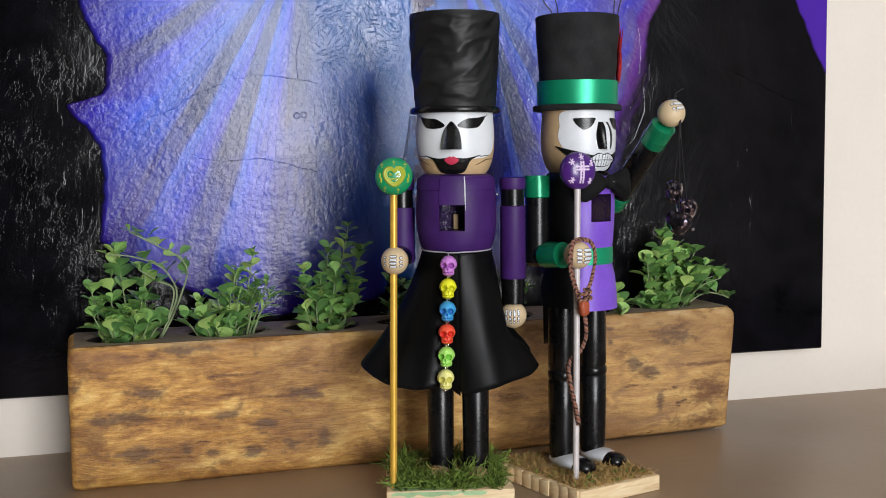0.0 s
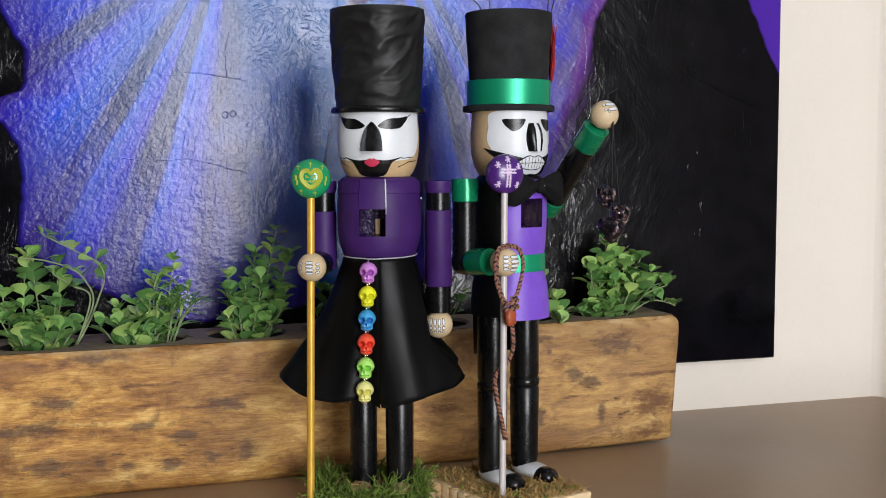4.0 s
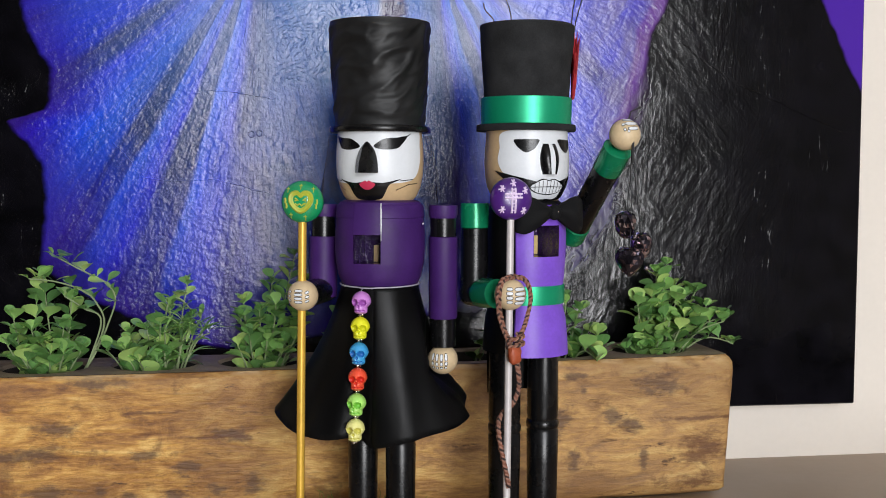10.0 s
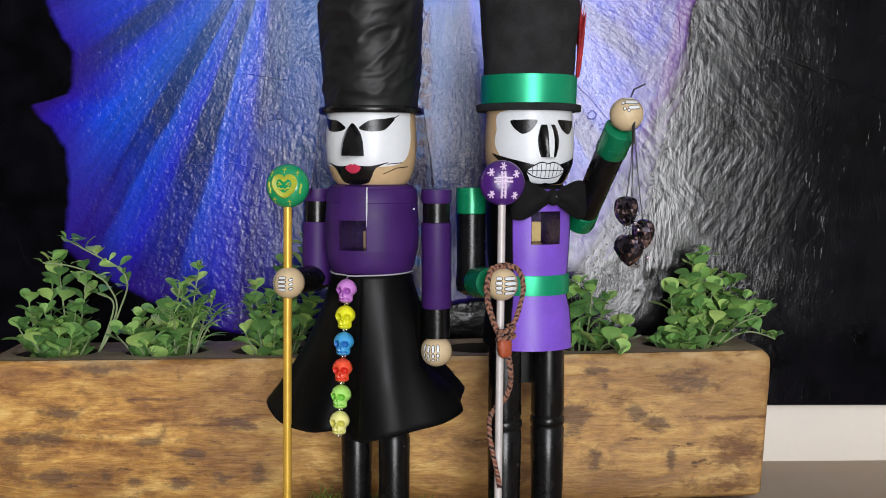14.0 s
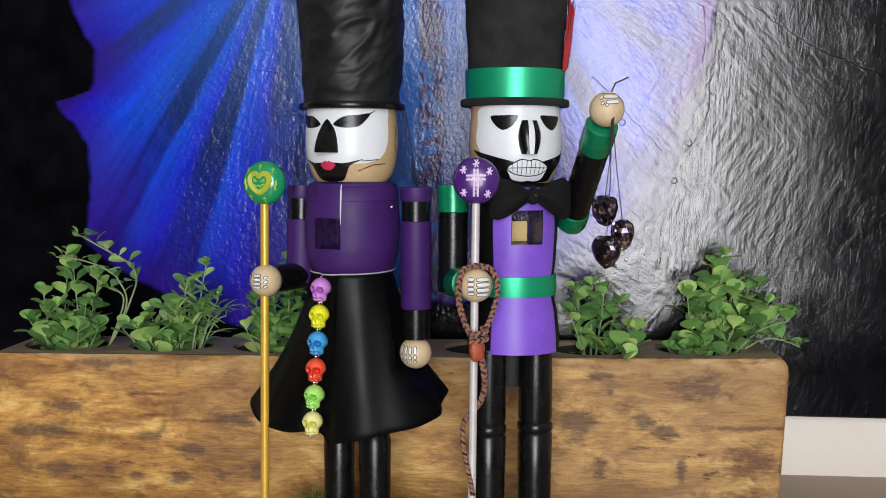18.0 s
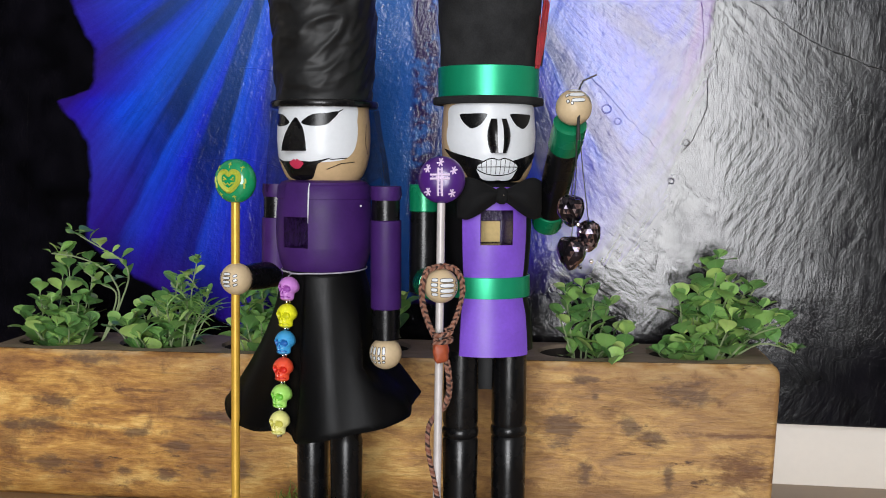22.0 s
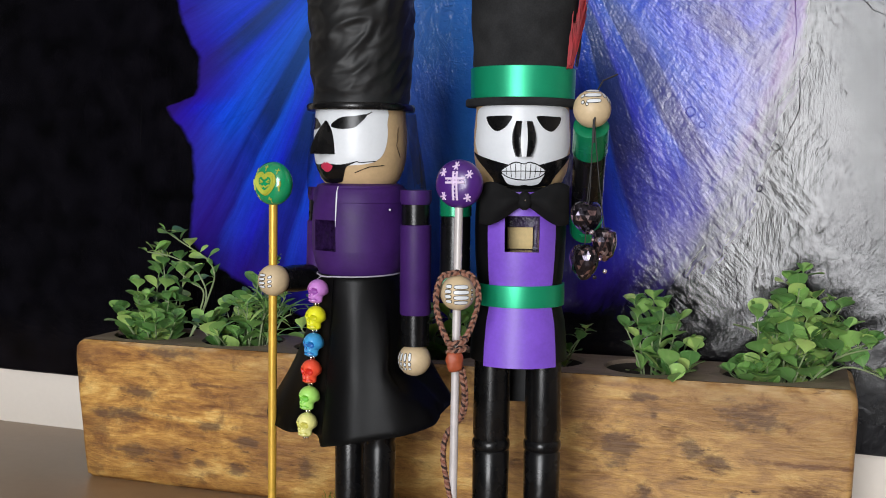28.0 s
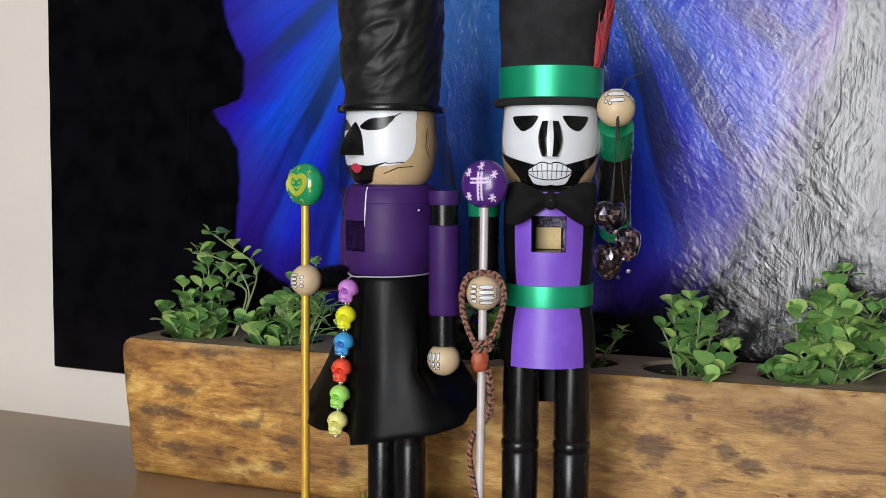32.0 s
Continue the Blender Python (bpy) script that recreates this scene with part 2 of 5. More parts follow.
    pit = n.math("MULTIPLY", n.step(pits.outputs[0], 0.34, 0.16), n.math("MULTIPLY", n.step(z, 0.405, 0.44), n.math("MULTIPLY", n.step(x, 0.18, 0.21), n.step(x, 0.30, 0.275))))
    rope = n.math("ABSOLUTE", n.math("SUBTRACT", n.noise(1.0, 4, 0.6, at=n.slant(70, 34, 3, 3.0), warp=0.5), 0.5))
    west = n.math("MULTIPLY", n.math("MULTIPLY_ADD", wing, 0.74, 0.26), n.math("MULTIPLY_ADD", silver, -0.62, 1.0))
    h = n.math("ADD", n.math("MULTIPLY", brush, n.math("MULTIPLY", wing, 0.14)), n.math("MULTIPLY", crust, n.math("MULTIPLY", west, n.math("MULTIPLY_ADD", patchy, 0.26, 0.32))))
    h = n.math("ADD", h, n.math("MULTIPLY", grit, n.math("MULTIPLY_ADD", silver, 0.05, n.math("MULTIPLY", west, 0.11))))
    h = n.math("ADD", h, n.math("MULTIPLY", n.math("SUBTRACT", 1.0, wing), n.math("ADD", n.math("MULTIPLY", upright, n.math("MULTIPLY_ADD", silver, 0.05, 0.055)), n.math("MULTIPLY", dabs, n.math("MULTIPLY_ADD", east, 0.05, 0.05)))))
    h = n.math("ADD", h, n.math("MULTIPLY", knife, n.math("MULTIPLY_ADD", silver, 0.38, 0.03)))
    h = n.math("ADD", h, n.math("MULTIPLY", crease, n.math("MULTIPLY_ADD", silver, 0.02, -0.03)))
    h = n.math("ADD", h, n.math("MULTIPLY", n.math("MULTIPLY", rope, ropes), -0.85))
    h = n.math("ADD", h, n.math("MULTIPLY", low, n.math("MULTIPLY_ADD", east, 0.16, 0.20)))
    h = n.math("SUBTRACT", h, n.math("MULTIPLY", pit, 0.34))
    ro = n.math("MULTIPLY_ADD", n.noise(45, 4), 0.10, n.math("MULTIPLY_ADD", wing, n.math("MULTIPLY_ADD", east, -0.02, 0.07), n.math("MULTIPLY_ADD", east, 0.07, 0.06)))
    # specular cut low on the east side, in place of a dark reflection there
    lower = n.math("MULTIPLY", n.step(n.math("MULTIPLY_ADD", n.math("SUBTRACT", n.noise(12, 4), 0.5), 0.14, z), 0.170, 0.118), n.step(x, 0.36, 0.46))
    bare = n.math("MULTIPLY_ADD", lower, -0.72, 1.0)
    # specular level also varies along x to set where the glare shows
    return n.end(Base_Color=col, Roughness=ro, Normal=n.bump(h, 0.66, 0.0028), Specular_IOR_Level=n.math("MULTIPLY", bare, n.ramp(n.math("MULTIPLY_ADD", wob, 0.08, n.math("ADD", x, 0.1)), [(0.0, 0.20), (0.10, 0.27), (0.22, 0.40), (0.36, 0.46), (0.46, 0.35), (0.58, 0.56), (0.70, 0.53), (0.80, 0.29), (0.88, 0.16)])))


# dark knots, smudges and worn streaks on the planter's front: along it, height, half length, half height
STAINS = [(.048, .070, .030, .007), (.060, .031, .034, .010), (.072, .095, .022, .009), (.226, .083, .018, .009), (.145, .066, .013, .006), (.186, .054, .014, .007), (.247, .034, .010, .012),
          (.212, .029, .012, .008), (.174, .024, .016, .007), (.134, .028, .008, .006), (.108, .032, .006, .006), (.005, .103, .005, .009), (.106, .134, .030, .006), (.536, .082, .022, .017),
          (.555, .128, .012, .005), (.567, .113, .004, .006), (.598, .085, .014, .009), (.615, .073, .012, .011), (.560, .040, .007, .016), (.632, .040, .005, .015), (.645, .117, .026, .013)]
STREAKS = [(.690, .081, .044, .0028), (.696, .050, .028, .015), (.690, .016, .016, .008), (.152, .106, .034, .0022), (.212, .081, .034, .0022)]


def planter_wood(name, top=False):
    n = Nodes(name)
    grain = n.noise(1.0, 6, 0.66, at=n.stretch((13, 40, 40)), warp=0.8)
    fine = n.noise(1.0, 5, 0.65, at=n.stretch((45, 160, 330)))
    dash = n.noise(1.0, 5, 0.7, at=n.stretch((70, 120, 190), (2, 2, 9)))
    blot = n.noise(1.0, 5, 0.68, at=n.stretch((26, 40, 38), (3, 1, 2)), warp=0.5)
    wide = n.noise(1.0, 3, 0.5, at=n.stretch((6, 8, 12), (1, 4, 7)))
    if top:
        col = n.ramp(grain, [(0.25, (.17, .125, .088)), (0.5, (.25, .19, .14)), (0.8, (.33, .26, .20))])
    else:
        col = n.ramp(n.math("MULTIPLY_ADD", dash, 0.30, n.math("MULTIPLY", grain, 0.70)), [(0.36, (.18, .070, .018)), (0.45, (.385, .178, .042)), (0.53, (.59, .312, .074)), (0.64, (.82, .54, .175))])
        sep = n.t.nodes.new("ShaderNodeSeparateXYZ")
        n.put(sep, 0, n.co)
        dull = n.step(n.math("MULTIPLY_ADD", wide, 0.3, sep.outputs[0]), 0.25, 0.85)
        col = n.mix(n.math("MULTIPLY", dull, 0.48), col, (.36, .236, .115))
        col = n.mix(n.math("MULTIPLY", n.step(wide, 0.46, 0.66), 0.50), col, (.19, .086, .028))
        col = n.mix(n.math("MULTIPLY", n.step(blot, 0.51, 0.66), 0.66), col, (.145, .062, .022))
        ragged = n.math("MULTIPLY", n.math("SUBTRACT", n.noise(1.0, 4, 0.7, at=n.stretch((55, 90, 120), (6, 1, 3))), 0.5), 3.4)
        for rows, tint, deep in ((STAINS, (.095, .050, .030), 0.78), (STREAKS, (.12, .046, .018), 0.80)):
            near = None
            for cx, cz, rx, rz in rows:
                off = n.t.nodes.new("ShaderNodeVectorMath")
                off.operation = "MULTIPLY_ADD"
                n.put(off, 0, n.co)
                off.inputs[1].default_value, off.inputs[2].default_value = (1 / rx, 0, 1 / rz), (-cx / rx, 0, -cz / rz)
                far = n.t.nodes.new("ShaderNodeVectorMath")
                far.operation = "LENGTH"
                n.put(far, 0, off.outputs[0])
                near = far.outputs["Value"] if near is None else n.math("MINIMUM", near, far.outputs["Value"])
            col = n.mix(n.math("MULTIPLY", n.step(n.math("ADD", near, ragged), 1.25, 0.25), deep), col, tint)
        worn = n.math("MULTIPLY", n.step(sep.outputs[2], 0.1365, 0.1420), n.step(n.noise(1.0, 3, 0.6, at=n.stretch((30, 30, 60), (2, 7, 1))), 0.42, 0.60))
        col = n.mix(n.math("MULTIPLY", worn, 0.75), col, (.62, .44, .24))
        scar = n.noise(1.0, 4, 0.7, at=n.stretch((30, 60, 120), (5, 5, 1)))
        col = n.mix(n.math("MULTIPLY", n.step(scar, 0.58, 0.70), n.step(n.noise(14, 2), 0.46, 0.60)), col, (.08, .036, .015))
    col = n.mix(n.math("MULTIPLY", n.step(fine, 0.55, 0.68), 0.30), col, (.10, .05, .022))
    h = n.math("ADD", n.math("ADD", n.math("MULTIPLY", grain, 0.8), n.math("MULTIPLY", fine, 0.45)), n.math("MULTIPLY", blot, 0.4))
    return n.end(Base_Color=col, Roughness=n.math("MULTIPLY_ADD", blot, 0.3, 0.40), Normal=n.bump(h, 1.0, 0.0026))


def pine_material():
    n = Nodes("pine_offcut")
    grain = n.noise(1.0, 4, 0.5, at=n.stretch((18, 60, 160)), warp=1.5)
    col = n.ramp(grain, [(0.3, (.66, .46, .25)), (0.55, (.80, .63, .38)), (0.75, (.86, .73, .50))])
    return n.end(Base_Color=col, Roughness=0.6, Normal=n.bump(grain, 0.3, 0.0006))


def veil_material():
    n = Nodes("black_tulle")
    n.b.inputs["Base Color"].default_value = (.008, .008, .012, 1)
    n.b.inputs["Roughness"].default_value = 0.8
    n.put(n.b, "Alpha", n.ramp(n.noise(120, 3), [(0.3, 0.22), (0.7, 0.55)]))
    return n.m


def leaf_material():
    """Moulded leaves: every one of its own green, with a pale midrib and a soft sheen."""
    n = Nodes("green_plastic_leaf")
    info = n.t.nodes.new("ShaderNodeObjectInfo").outputs["Random"]
    col = n.ramp(info, [(0.0, (.080, .195, .055)), (0.35, (.150, .320, .088)), (0.75, (.260, .460, .125)), (1.0, (.480, .640, .190))])
    sep = n.t.nodes.new("ShaderNodeSeparateXYZ")
    n.put(sep, 0, n.co)
    rib = n.step(n.math("ABSOLUTE", sep.outputs[0]), 0.0010, 0.0003)
    tone = n.noise(160, 4)
    col = n.mix(n.math("MULTIPLY", rib, 0.12), col, (.34, .44, .22))
    col = n.mix(n.math("MULTIPLY", n.step(tone, 0.5, 0.75), 0.4), col, (.26, .38, .16))
    h = n.math("ADD", n.math("MULTIPLY", rib, -0.25), n.math("MULTIPLY", tone, 0.5))
    return n.end(Base_Color=col, Roughness=n.math("MULTIPLY_ADD", tone, 0.22, 0.20), Normal=n.bump(h, 0.4, 0.0006), Subsurface_Weight=0.15, Subsurface_Radius=(.002, .003, .001))


M_PAINT = painting_material()
M_WOOD, M_WOODTOP, M_PINE, M_VEIL = planter_wood("hewn_planter_wood"), planter_wood("weathered_planter_top", True), pine_material(), veil_material()
M_WALL = mat("off_white_wall", (.765, .705, .63), 0.75, vary=0.02, coarse=6, fine=160, bump=0.12, depth=0.0008)
M_TABLE = mat("taupe_table_paint", (.33, .235, .15), 0.40, vary=0.05, coarse=5, fine=90, bump=0.03)
M_CANVAS = mat("black_canvas_edge", (.004, .004, .005), 0.6, vary=0.2)
# unseen room surfaces, toned to hold down bounce light and reflections
M_FLOOR = mat("dim_unseen_floor", (.20, .15, .105), 0.5, coarse=3)
M_DIM = mat("dim_unseen_wall", (.06, .053, .047), 0.8, vary=0.03, coarse=6)
M_CEIL = mat("toned_unseen_ceiling", (.52, .50, .47), 0.8, vary=0.02)
M_FRAME = mat("window_paint", (.8, .8, .78), 0.4, vary=0.03)
M_PURPLE = mat("dark_purple_paint", (.043, .010, .108), 0.55, Specular_IOR_Level=0.32, vary=0.14, coarse=55, bump=0.2)
M_VIOLET = mat("bright_violet_paint", (.19, .075, .56), 0.45, vary=0.08, coarse=50, bump=0.25)
M_BLACK = mat("black_gloss_paint", (.004, .004, .0045), 0.27, Specular_IOR_Level=0.36, vary=0.2, coarse=60, bump=0.2)
M_MATT = mat("black_matt_paint", (.003, .003, .0034), 0.5, Specular_IOR_Level=0.2, vary=0.2)
M_WHITE = mat("white_face_paint", (.70, .725, .755), 0.38, vary=0.03, bump=0.15)
M_BARE = mat("bare_wood", (.53, .37, .20), 0.5, vary=0.08, coarse=70)
M_HAND = mat("bare_wood_ball", (.60, .46, .28), 0.48, vary=0.07, coarse=70)
M_RED = mat("red_lip_paint", (.50, .028, .075), 0.42, vary=0.06)
M_GREEN = mat("green_gloss_paint", (.005, .23, .10), 0.26, metal=0.3, vary=0.1, bump=0.1)
M_HOLE = mat("dark_purple_hollow", (.030, .011, .065), 0.16, vary=0.3, coarse=160, fine=420, bump=0.9, depth=0.003)
M_LEVER = mat("wooden_lever", (.55, .40, .16), 0.5)
M_FELT = mat("black_felt", (.021, .0215, .0225), 0.9, vary=0.3, coarse=60, fine=900, bump=0.3, Specular_IOR_Level=0.15)
M_CLOTH = mat("black_wrinkled_satin", (.0075, .0077, .0082), 0.52, vary=0.25, coarse=50, fine=700, bump=0.3, Specular_IOR_Level=0.34)
M_BOW = mat("black_cotton", (.006, .006, .0065), 0.85, Specular_IOR_Level=0.2, vary=0.3, coarse=80, fine=900, bump=0.4)
M_SATIN = mat("black_satin", (.0035, .0035, .004), 0.44, Specular_IOR_Level=0.36, vary=0.2, coarse=30, fine=900, bump=0.12)
M_RIBBON = mat("green_satin_ribbon", (.006, .33, .16), 0.32, metal=0.45, vary=0.06, coarse=30, fine=800, bump=0.1, Anisotropic=0.6)
M_GOLD = mat("gold_paint", (.70, .42, .06), 0.36, metal=0.35, vary=0.08, coarse=80)
M_SILVER = mat("silver_paint", (.56, .52, .51), 0.42, metal=0.12, vary=0.08, coarse=80)
M_KNOBG = mat("green_lacquer", (.006, .27, .10), 0.2, vary=0.05, coat=0.6)
M_KNOBP = mat("purple_lacquer", (.062, .013, .165), 0.3, vary=0.06, coat=0.3)
M_YELLOW = mat("yellow_paint_pen", (.40, .44, .04), 0.5, vary=0.08)
M_PEN = mat("white_paint_pen", (.74, .60, .80), 0.5, vary=0.05)
M_CHROME = mat("silver_spacer", (.75, .73, .68), 0.2, metal=1.0, vary=0.05)
M_THREAD = mat("grey_thread", (.40, .38, .45), 0.5)
M_BLKTHREAD = mat("black_thread", (.012, .011, .012), 0.7)
M_CRYSTAL = mat("smoky_coated_crystal", (.055, .048, .062), 0.03, metal=0.9, vary=0.6, coarse=110, bump=0.0)
# lighter copies of the smoky crystal: sparkle put into the colour
M_CRYSTAL2 = mat("rose_glint_crystal", (.40, .27, .28), 0.03, metal=0.9, vary=0.5, coarse=110, bump=0.0)
M_CRYSTAL3 = mat("bright_glint_crystal", (.62, .52, .58), 0.05, metal=0.9, vary=0.4, coarse=110, bump=0.0)
M_FEATHER = mat("red_feather", (.30, .008, .014), 0.6, vary=0.3, coarse=120)
M_BRAID = mat("rust_braid", (.20, .075, .045), 0.8, vary=0.2, coarse=160, bump=0.5)
M_BRAID2 = mat("tan_braid", (.29, .145, .10), 0.8, vary=0.2, coarse=160, bump=0.5)
M_BRAID3 = mat("dark_braid", (.028, .013, .011), 0.8, vary=0.2, coarse=160, bump=0.5)
M_KNOT = mat("orange_leather_bead", (.35, .07, .025), 0.5, vary=0.15)
M_MOSS = mat("green_dyed_moss", (.120, .185, .024), 0.8, vary=0.5, coarse=150)
M_MOSS2 = mat("dry_brown_moss", (.42, .27, .095), 0.85, vary=0.3, coarse=140)
M_LEAF = leaf_material()
M_STEM = mat("pale_stem", (.24, .30, .15), 0.55, vary=0.12)
# near-black colour for the sides and bottoms of the wells
M_WELL = mat("dark_well_inside", (.02, .015, .012), 0.9)
M_GPAINT = mat("mint_paint", (.34, .52, .27), 0.6, vary=0.15)


# ---- mesh helpers ----
def finish(name, bm, mats, parent=None, label="", angle=42, m=None):
    """Links a bmesh as one mesh object; edges sharper than the angle stay sharp."""
    bmesh.ops.recalc_face_normals(bm, faces=bm.faces)
    for e in bm.edges:
        e.smooth = not (len(e.link_faces) == 2 and e.calc_face_angle(0) > radians(angle))
    for f in bm.faces:
        f.smooth = True
    me = bpy.data.meshes.new(name)
    bm.to_mesh(me)
    bm.free()
    for one in (mats if isinstance(mats, (list, tuple)) else [mats]):
        me.materials.append(one)
    ob = new(name, me)
    if parent:
        ob.parent = parent
    if m:
        ob.matrix_basis = m
    if label:
        tagged(ob, label)
    return ob


def part(name, bm, material, parent, label="", angle=42, m=None):
    return finish(name, bm, material, parent, label, angle, m)


def thing(name, m, label, category, group="", kind=""):
    ob = new(name)
    ob.empty_display_size = 0.02
    ob.matrix_basis = m
    return tagged(ob, label, category, group, kind)


def box(bm, x0, x1, y0, y1, z0, z1, mi=0, bevel=0.0, m=None):
    vs = [bm.verts.new((x, y, z)) for x in (x0, x1) for y in (y0, y1) for z in (z0, z1)]
    fs = [bm.faces.new([vs[i] for i in q]) for q in ((0, 1, 3, 2), (4, 6, 7, 5), (0, 4, 5, 1), (2, 3, 7, 6), (0, 2, 6, 4), (1, 5, 7, 3))]
    for f in fs:
        f.material_index = mi
    made = vs
    if bevel:
        edges = list({e for f in fs for e in f.edges})
        out = bmesh.ops.bevel(bm, geom=edges, offset=bevel, segments=2, profile=0.5, affect="EDGES")
        made = list({v for f in out["faces"] for v in f.verts})
        for f in out["faces"]:
            f.material_index = mi
    if m:
        bmesh.ops.transform(bm, matrix=m, verts=[v for v in made if v.is_valid])
    return bm


def lathe(bm, prof, seg=40, mi=0, m=None, a0=0.0, a1=360.0, skip=None, bend=None, cap=True):
    """Turns a profile of (radius, z) round z. Angle 0 looks to -y, and grows to +x. skip(angle, z) leaves faces out; bend(angle, r, z) moves points."""
    full = a1 - a0 >= 359.9
    n = seg if full else seg + 1
    rings = []
    for r, z in prof:
        row = []
        for i in range(n):
            a = a0 + (a1 - a0) * i / seg
            rr, zz = bend(a, r, z) if bend else (r, z)
            p = Vector((rr * math.sin(radians(a)), -rr * math.cos(radians(a)), zz))
            row.append(bm.verts.new(m @ p if m else p))
        rings.append(row)
    for j in range(len(prof) - 1):
        for i in range(seg):
            am, zm = a0 + (a1 - a0) * (i + 0.5) / seg, (prof[j][1] + prof[j + 1][1]) / 2
            if skip and skip((am + 180) % 360 - 180, zm):
                continue
            f = bm.faces.new([rings[j][i], rings[j][(i + 1) % n], rings[j + 1][(i + 1) % n], rings[j + 1][i]])
            f.material_index = mi
    if cap and full:
        for row in (rings[0], rings[-1]):
            bm.faces.new(row).material_index = mi
    return rings


def ball(bm, c, r, mi=0, seg=24, rows=14, m=None):
    rx, ry, rz = r if isinstance(r, tuple) else (r, r, r)
    prof = []
    for j in range(1, rows):
        a = math.pi * j / rows
        prof.append((math.sin(a), -math.cos(a)))
    mm = (m or Matrix()) @ Matrix.Translation(c) @ Matrix.Diagonal((rx, ry, rz, 1))
    lathe(bm, prof, seg, mi, mm)


def tube(bm, pts, r, seg=8, mi=0, cap=True, closed=False):
    """A round tube along points; r is one radius or one for each point."""
    pts = [Vector(p) for p in pts]
    rs = r if isinstance(r, (list, tuple)) else [r] * len(pts)
    rows, side = [], None
    for i, p in enumerate(pts):
        q0 = pts[i - 1] if i or closed else p
        q1 = pts[(i + 1) % len(pts)] if i + 1 < len(pts) or closed else p
        d = (q1 - q0).normalized()
        if side is None:
            side = d.orthogonal().normalized()
        side = (side - d * side.dot(d)).normalized()
        up = d.cross(side)
        rows.append([bm.verts.new(p + rs[i] * (side * math.cos(2 * math.pi * k / seg) + up * math.sin(2 * math.pi * k / seg))) for k in range(seg)])
    for i in range(len(rows) if closed else len(rows) - 1):
        a, b = rows[i], rows[(i + 1) % len(rows)]
        for k in range(seg):
            bm.faces.new((a[k], a[(k + 1) % seg], b[(k + 1) % seg], b[k])).material_index = mi
    if cap and not closed and seg > 2:
        for row in (rows[0], rows[-1]):
            bm.faces.new(row).material_index = mi


def patch(bm, outline, place, mi, rings=4):
    """A painted shape: a fan of rings inside a closed outline of (u, v), laid on a surface by place(u, v)."""
    cu, cv = sum(p[0] for p in outline) / len(outline), sum(p[1] for p in outline) / len(outline)
    mid = bm.verts.new(place(cu, cv))
    last = None
    for k in range(1, rings + 1):
        row = [bm.verts.new(place(cu + (u - cu) * k / rings, cv + (v - cv) * k / rings)) for u, v in outline]
        for i in range(len(row)):
            j = (i + 1) % len(row)
            f = bm.faces.new((mid, row[i], row[j]) if last is None else (last[i], row[i], row[j], last[j]))
            f.material_index = mi
        last = row


def smooth_line(pts, steps=6, closed=True):
    """A Catmull-Rom curve through points of any size."""
    out, n = [], len(pts)
    for i in range(n if closed else n - 1):
        g = [pts[(i + k) % n] if closed else pts[min(max(i + k, 0), n - 1)] for k in (-1, 0, 1, 2)]
        for s in range(steps):
            t = s / steps
            out.append(tuple(0.5 * (2 * b + (c - a) * t + (2 * a - 5 * b + 4 * c - d) * t * t + (3 * b - a - 3 * c + d) * t ** 3) for a, b, c, d in zip(*g)))
    if not closed:
        out.append(tuple(pts[-1]))
    return out


def oval(cu, cv, ru, rv, n=20, power=2.0, turn=0.0):
    out = []
    for i in range(n):
        a = 2 * math.pi * i / n
        c, s = math.cos(a), math.sin(a)
        u, v = ru * abs(c) ** (2 / power) * (1 if c >= 0 else -1), rv * abs(s) ** (2 / power) * (1 if s >= 0 else -1)
        out.append((cu + u * math.cos(turn) - v * math.sin(turn), cv + u * math.sin(turn) + v * math.cos(turn)))
    return out


def interp(prof, z):
    rs = sorted(prof, key=lambda p: p[1])
    return float(np.interp(z, [p[1] for p in rs], [p[0] for p in rs]))


# ---- the room ----
def slab(name, x0, x1, y0, y1, z0, z1, material, label, category, bevel=0.0):
    ob = finish(name, box(bmesh.new(), x0, x1, y0, y1, z0, z1, 0, bevel), material)
    return tagged(ob, label, category, kind="structure")


WALL = 1.2615
wall_y = lambda q: WALL + 0.0145 * (q - 0.05)           # the wall is not quite square to the canvas
bm = bmesh.new()
box(bm, -2.4, 1.15, WALL, WALL + 0.12, -0.8, 1.8)
for v in bm.verts:
    v.co.y += 0.0145 * (v.co.x - 0.05)
tagged(finish("wall_north", bm, M_WALL), "plain off-white painted wall behind the canvas", "wall", kind="structure")
# the cheek of the recess, with a softly rounded inner corner, and the unseen wall added beside it
NICHE = 1.031
bm = bmesh.new()
row = [(NICHE, 0.60), (NICHE, wall_y(NICHE) - 0.022)] + [(NICHE - 0.022 * (1 - math.cos(radians(a))), wall_y(NICHE) - 0.022 + 0.022 * math.sin(radians(a))) for a in (20, 40, 60, 80)] + [(NICHE - 0.024, wall_y(NICHE) + 0.05), (1.15, wall_y(NICHE) + 0.05), (1.15, 0.60)]
lo, hi = ([bm.verts.new((p[0], p[1], q)) for p in row] for q in (-0.8, 1.8))
for i in range(len(row)):
    j = (i + 1) % len(row)
    bm.faces.new((lo[i], lo[j], hi[j], hi[i]))
bm.faces.new(lo[::-1])
bm.faces.new(hi)
tagged(finish("wall_recess", bm, M_WALL), "off-white painted cheek wall of the recess", "wall", kind="structure")
# enclosure out of view, added to shape the light and what the gloss reflects
slab("wall_front", 1.15, 3.1, 0.60, 0.72, -0.8, 1.8, M_DIM, "unseen dark wall added beside the recess", "wall")
slab("wall_west", -2.5, -2.4, BACK, WALL, -0.8, 1.8, M_DIM, "unseen side wall, dark to dim reflections", "wall")
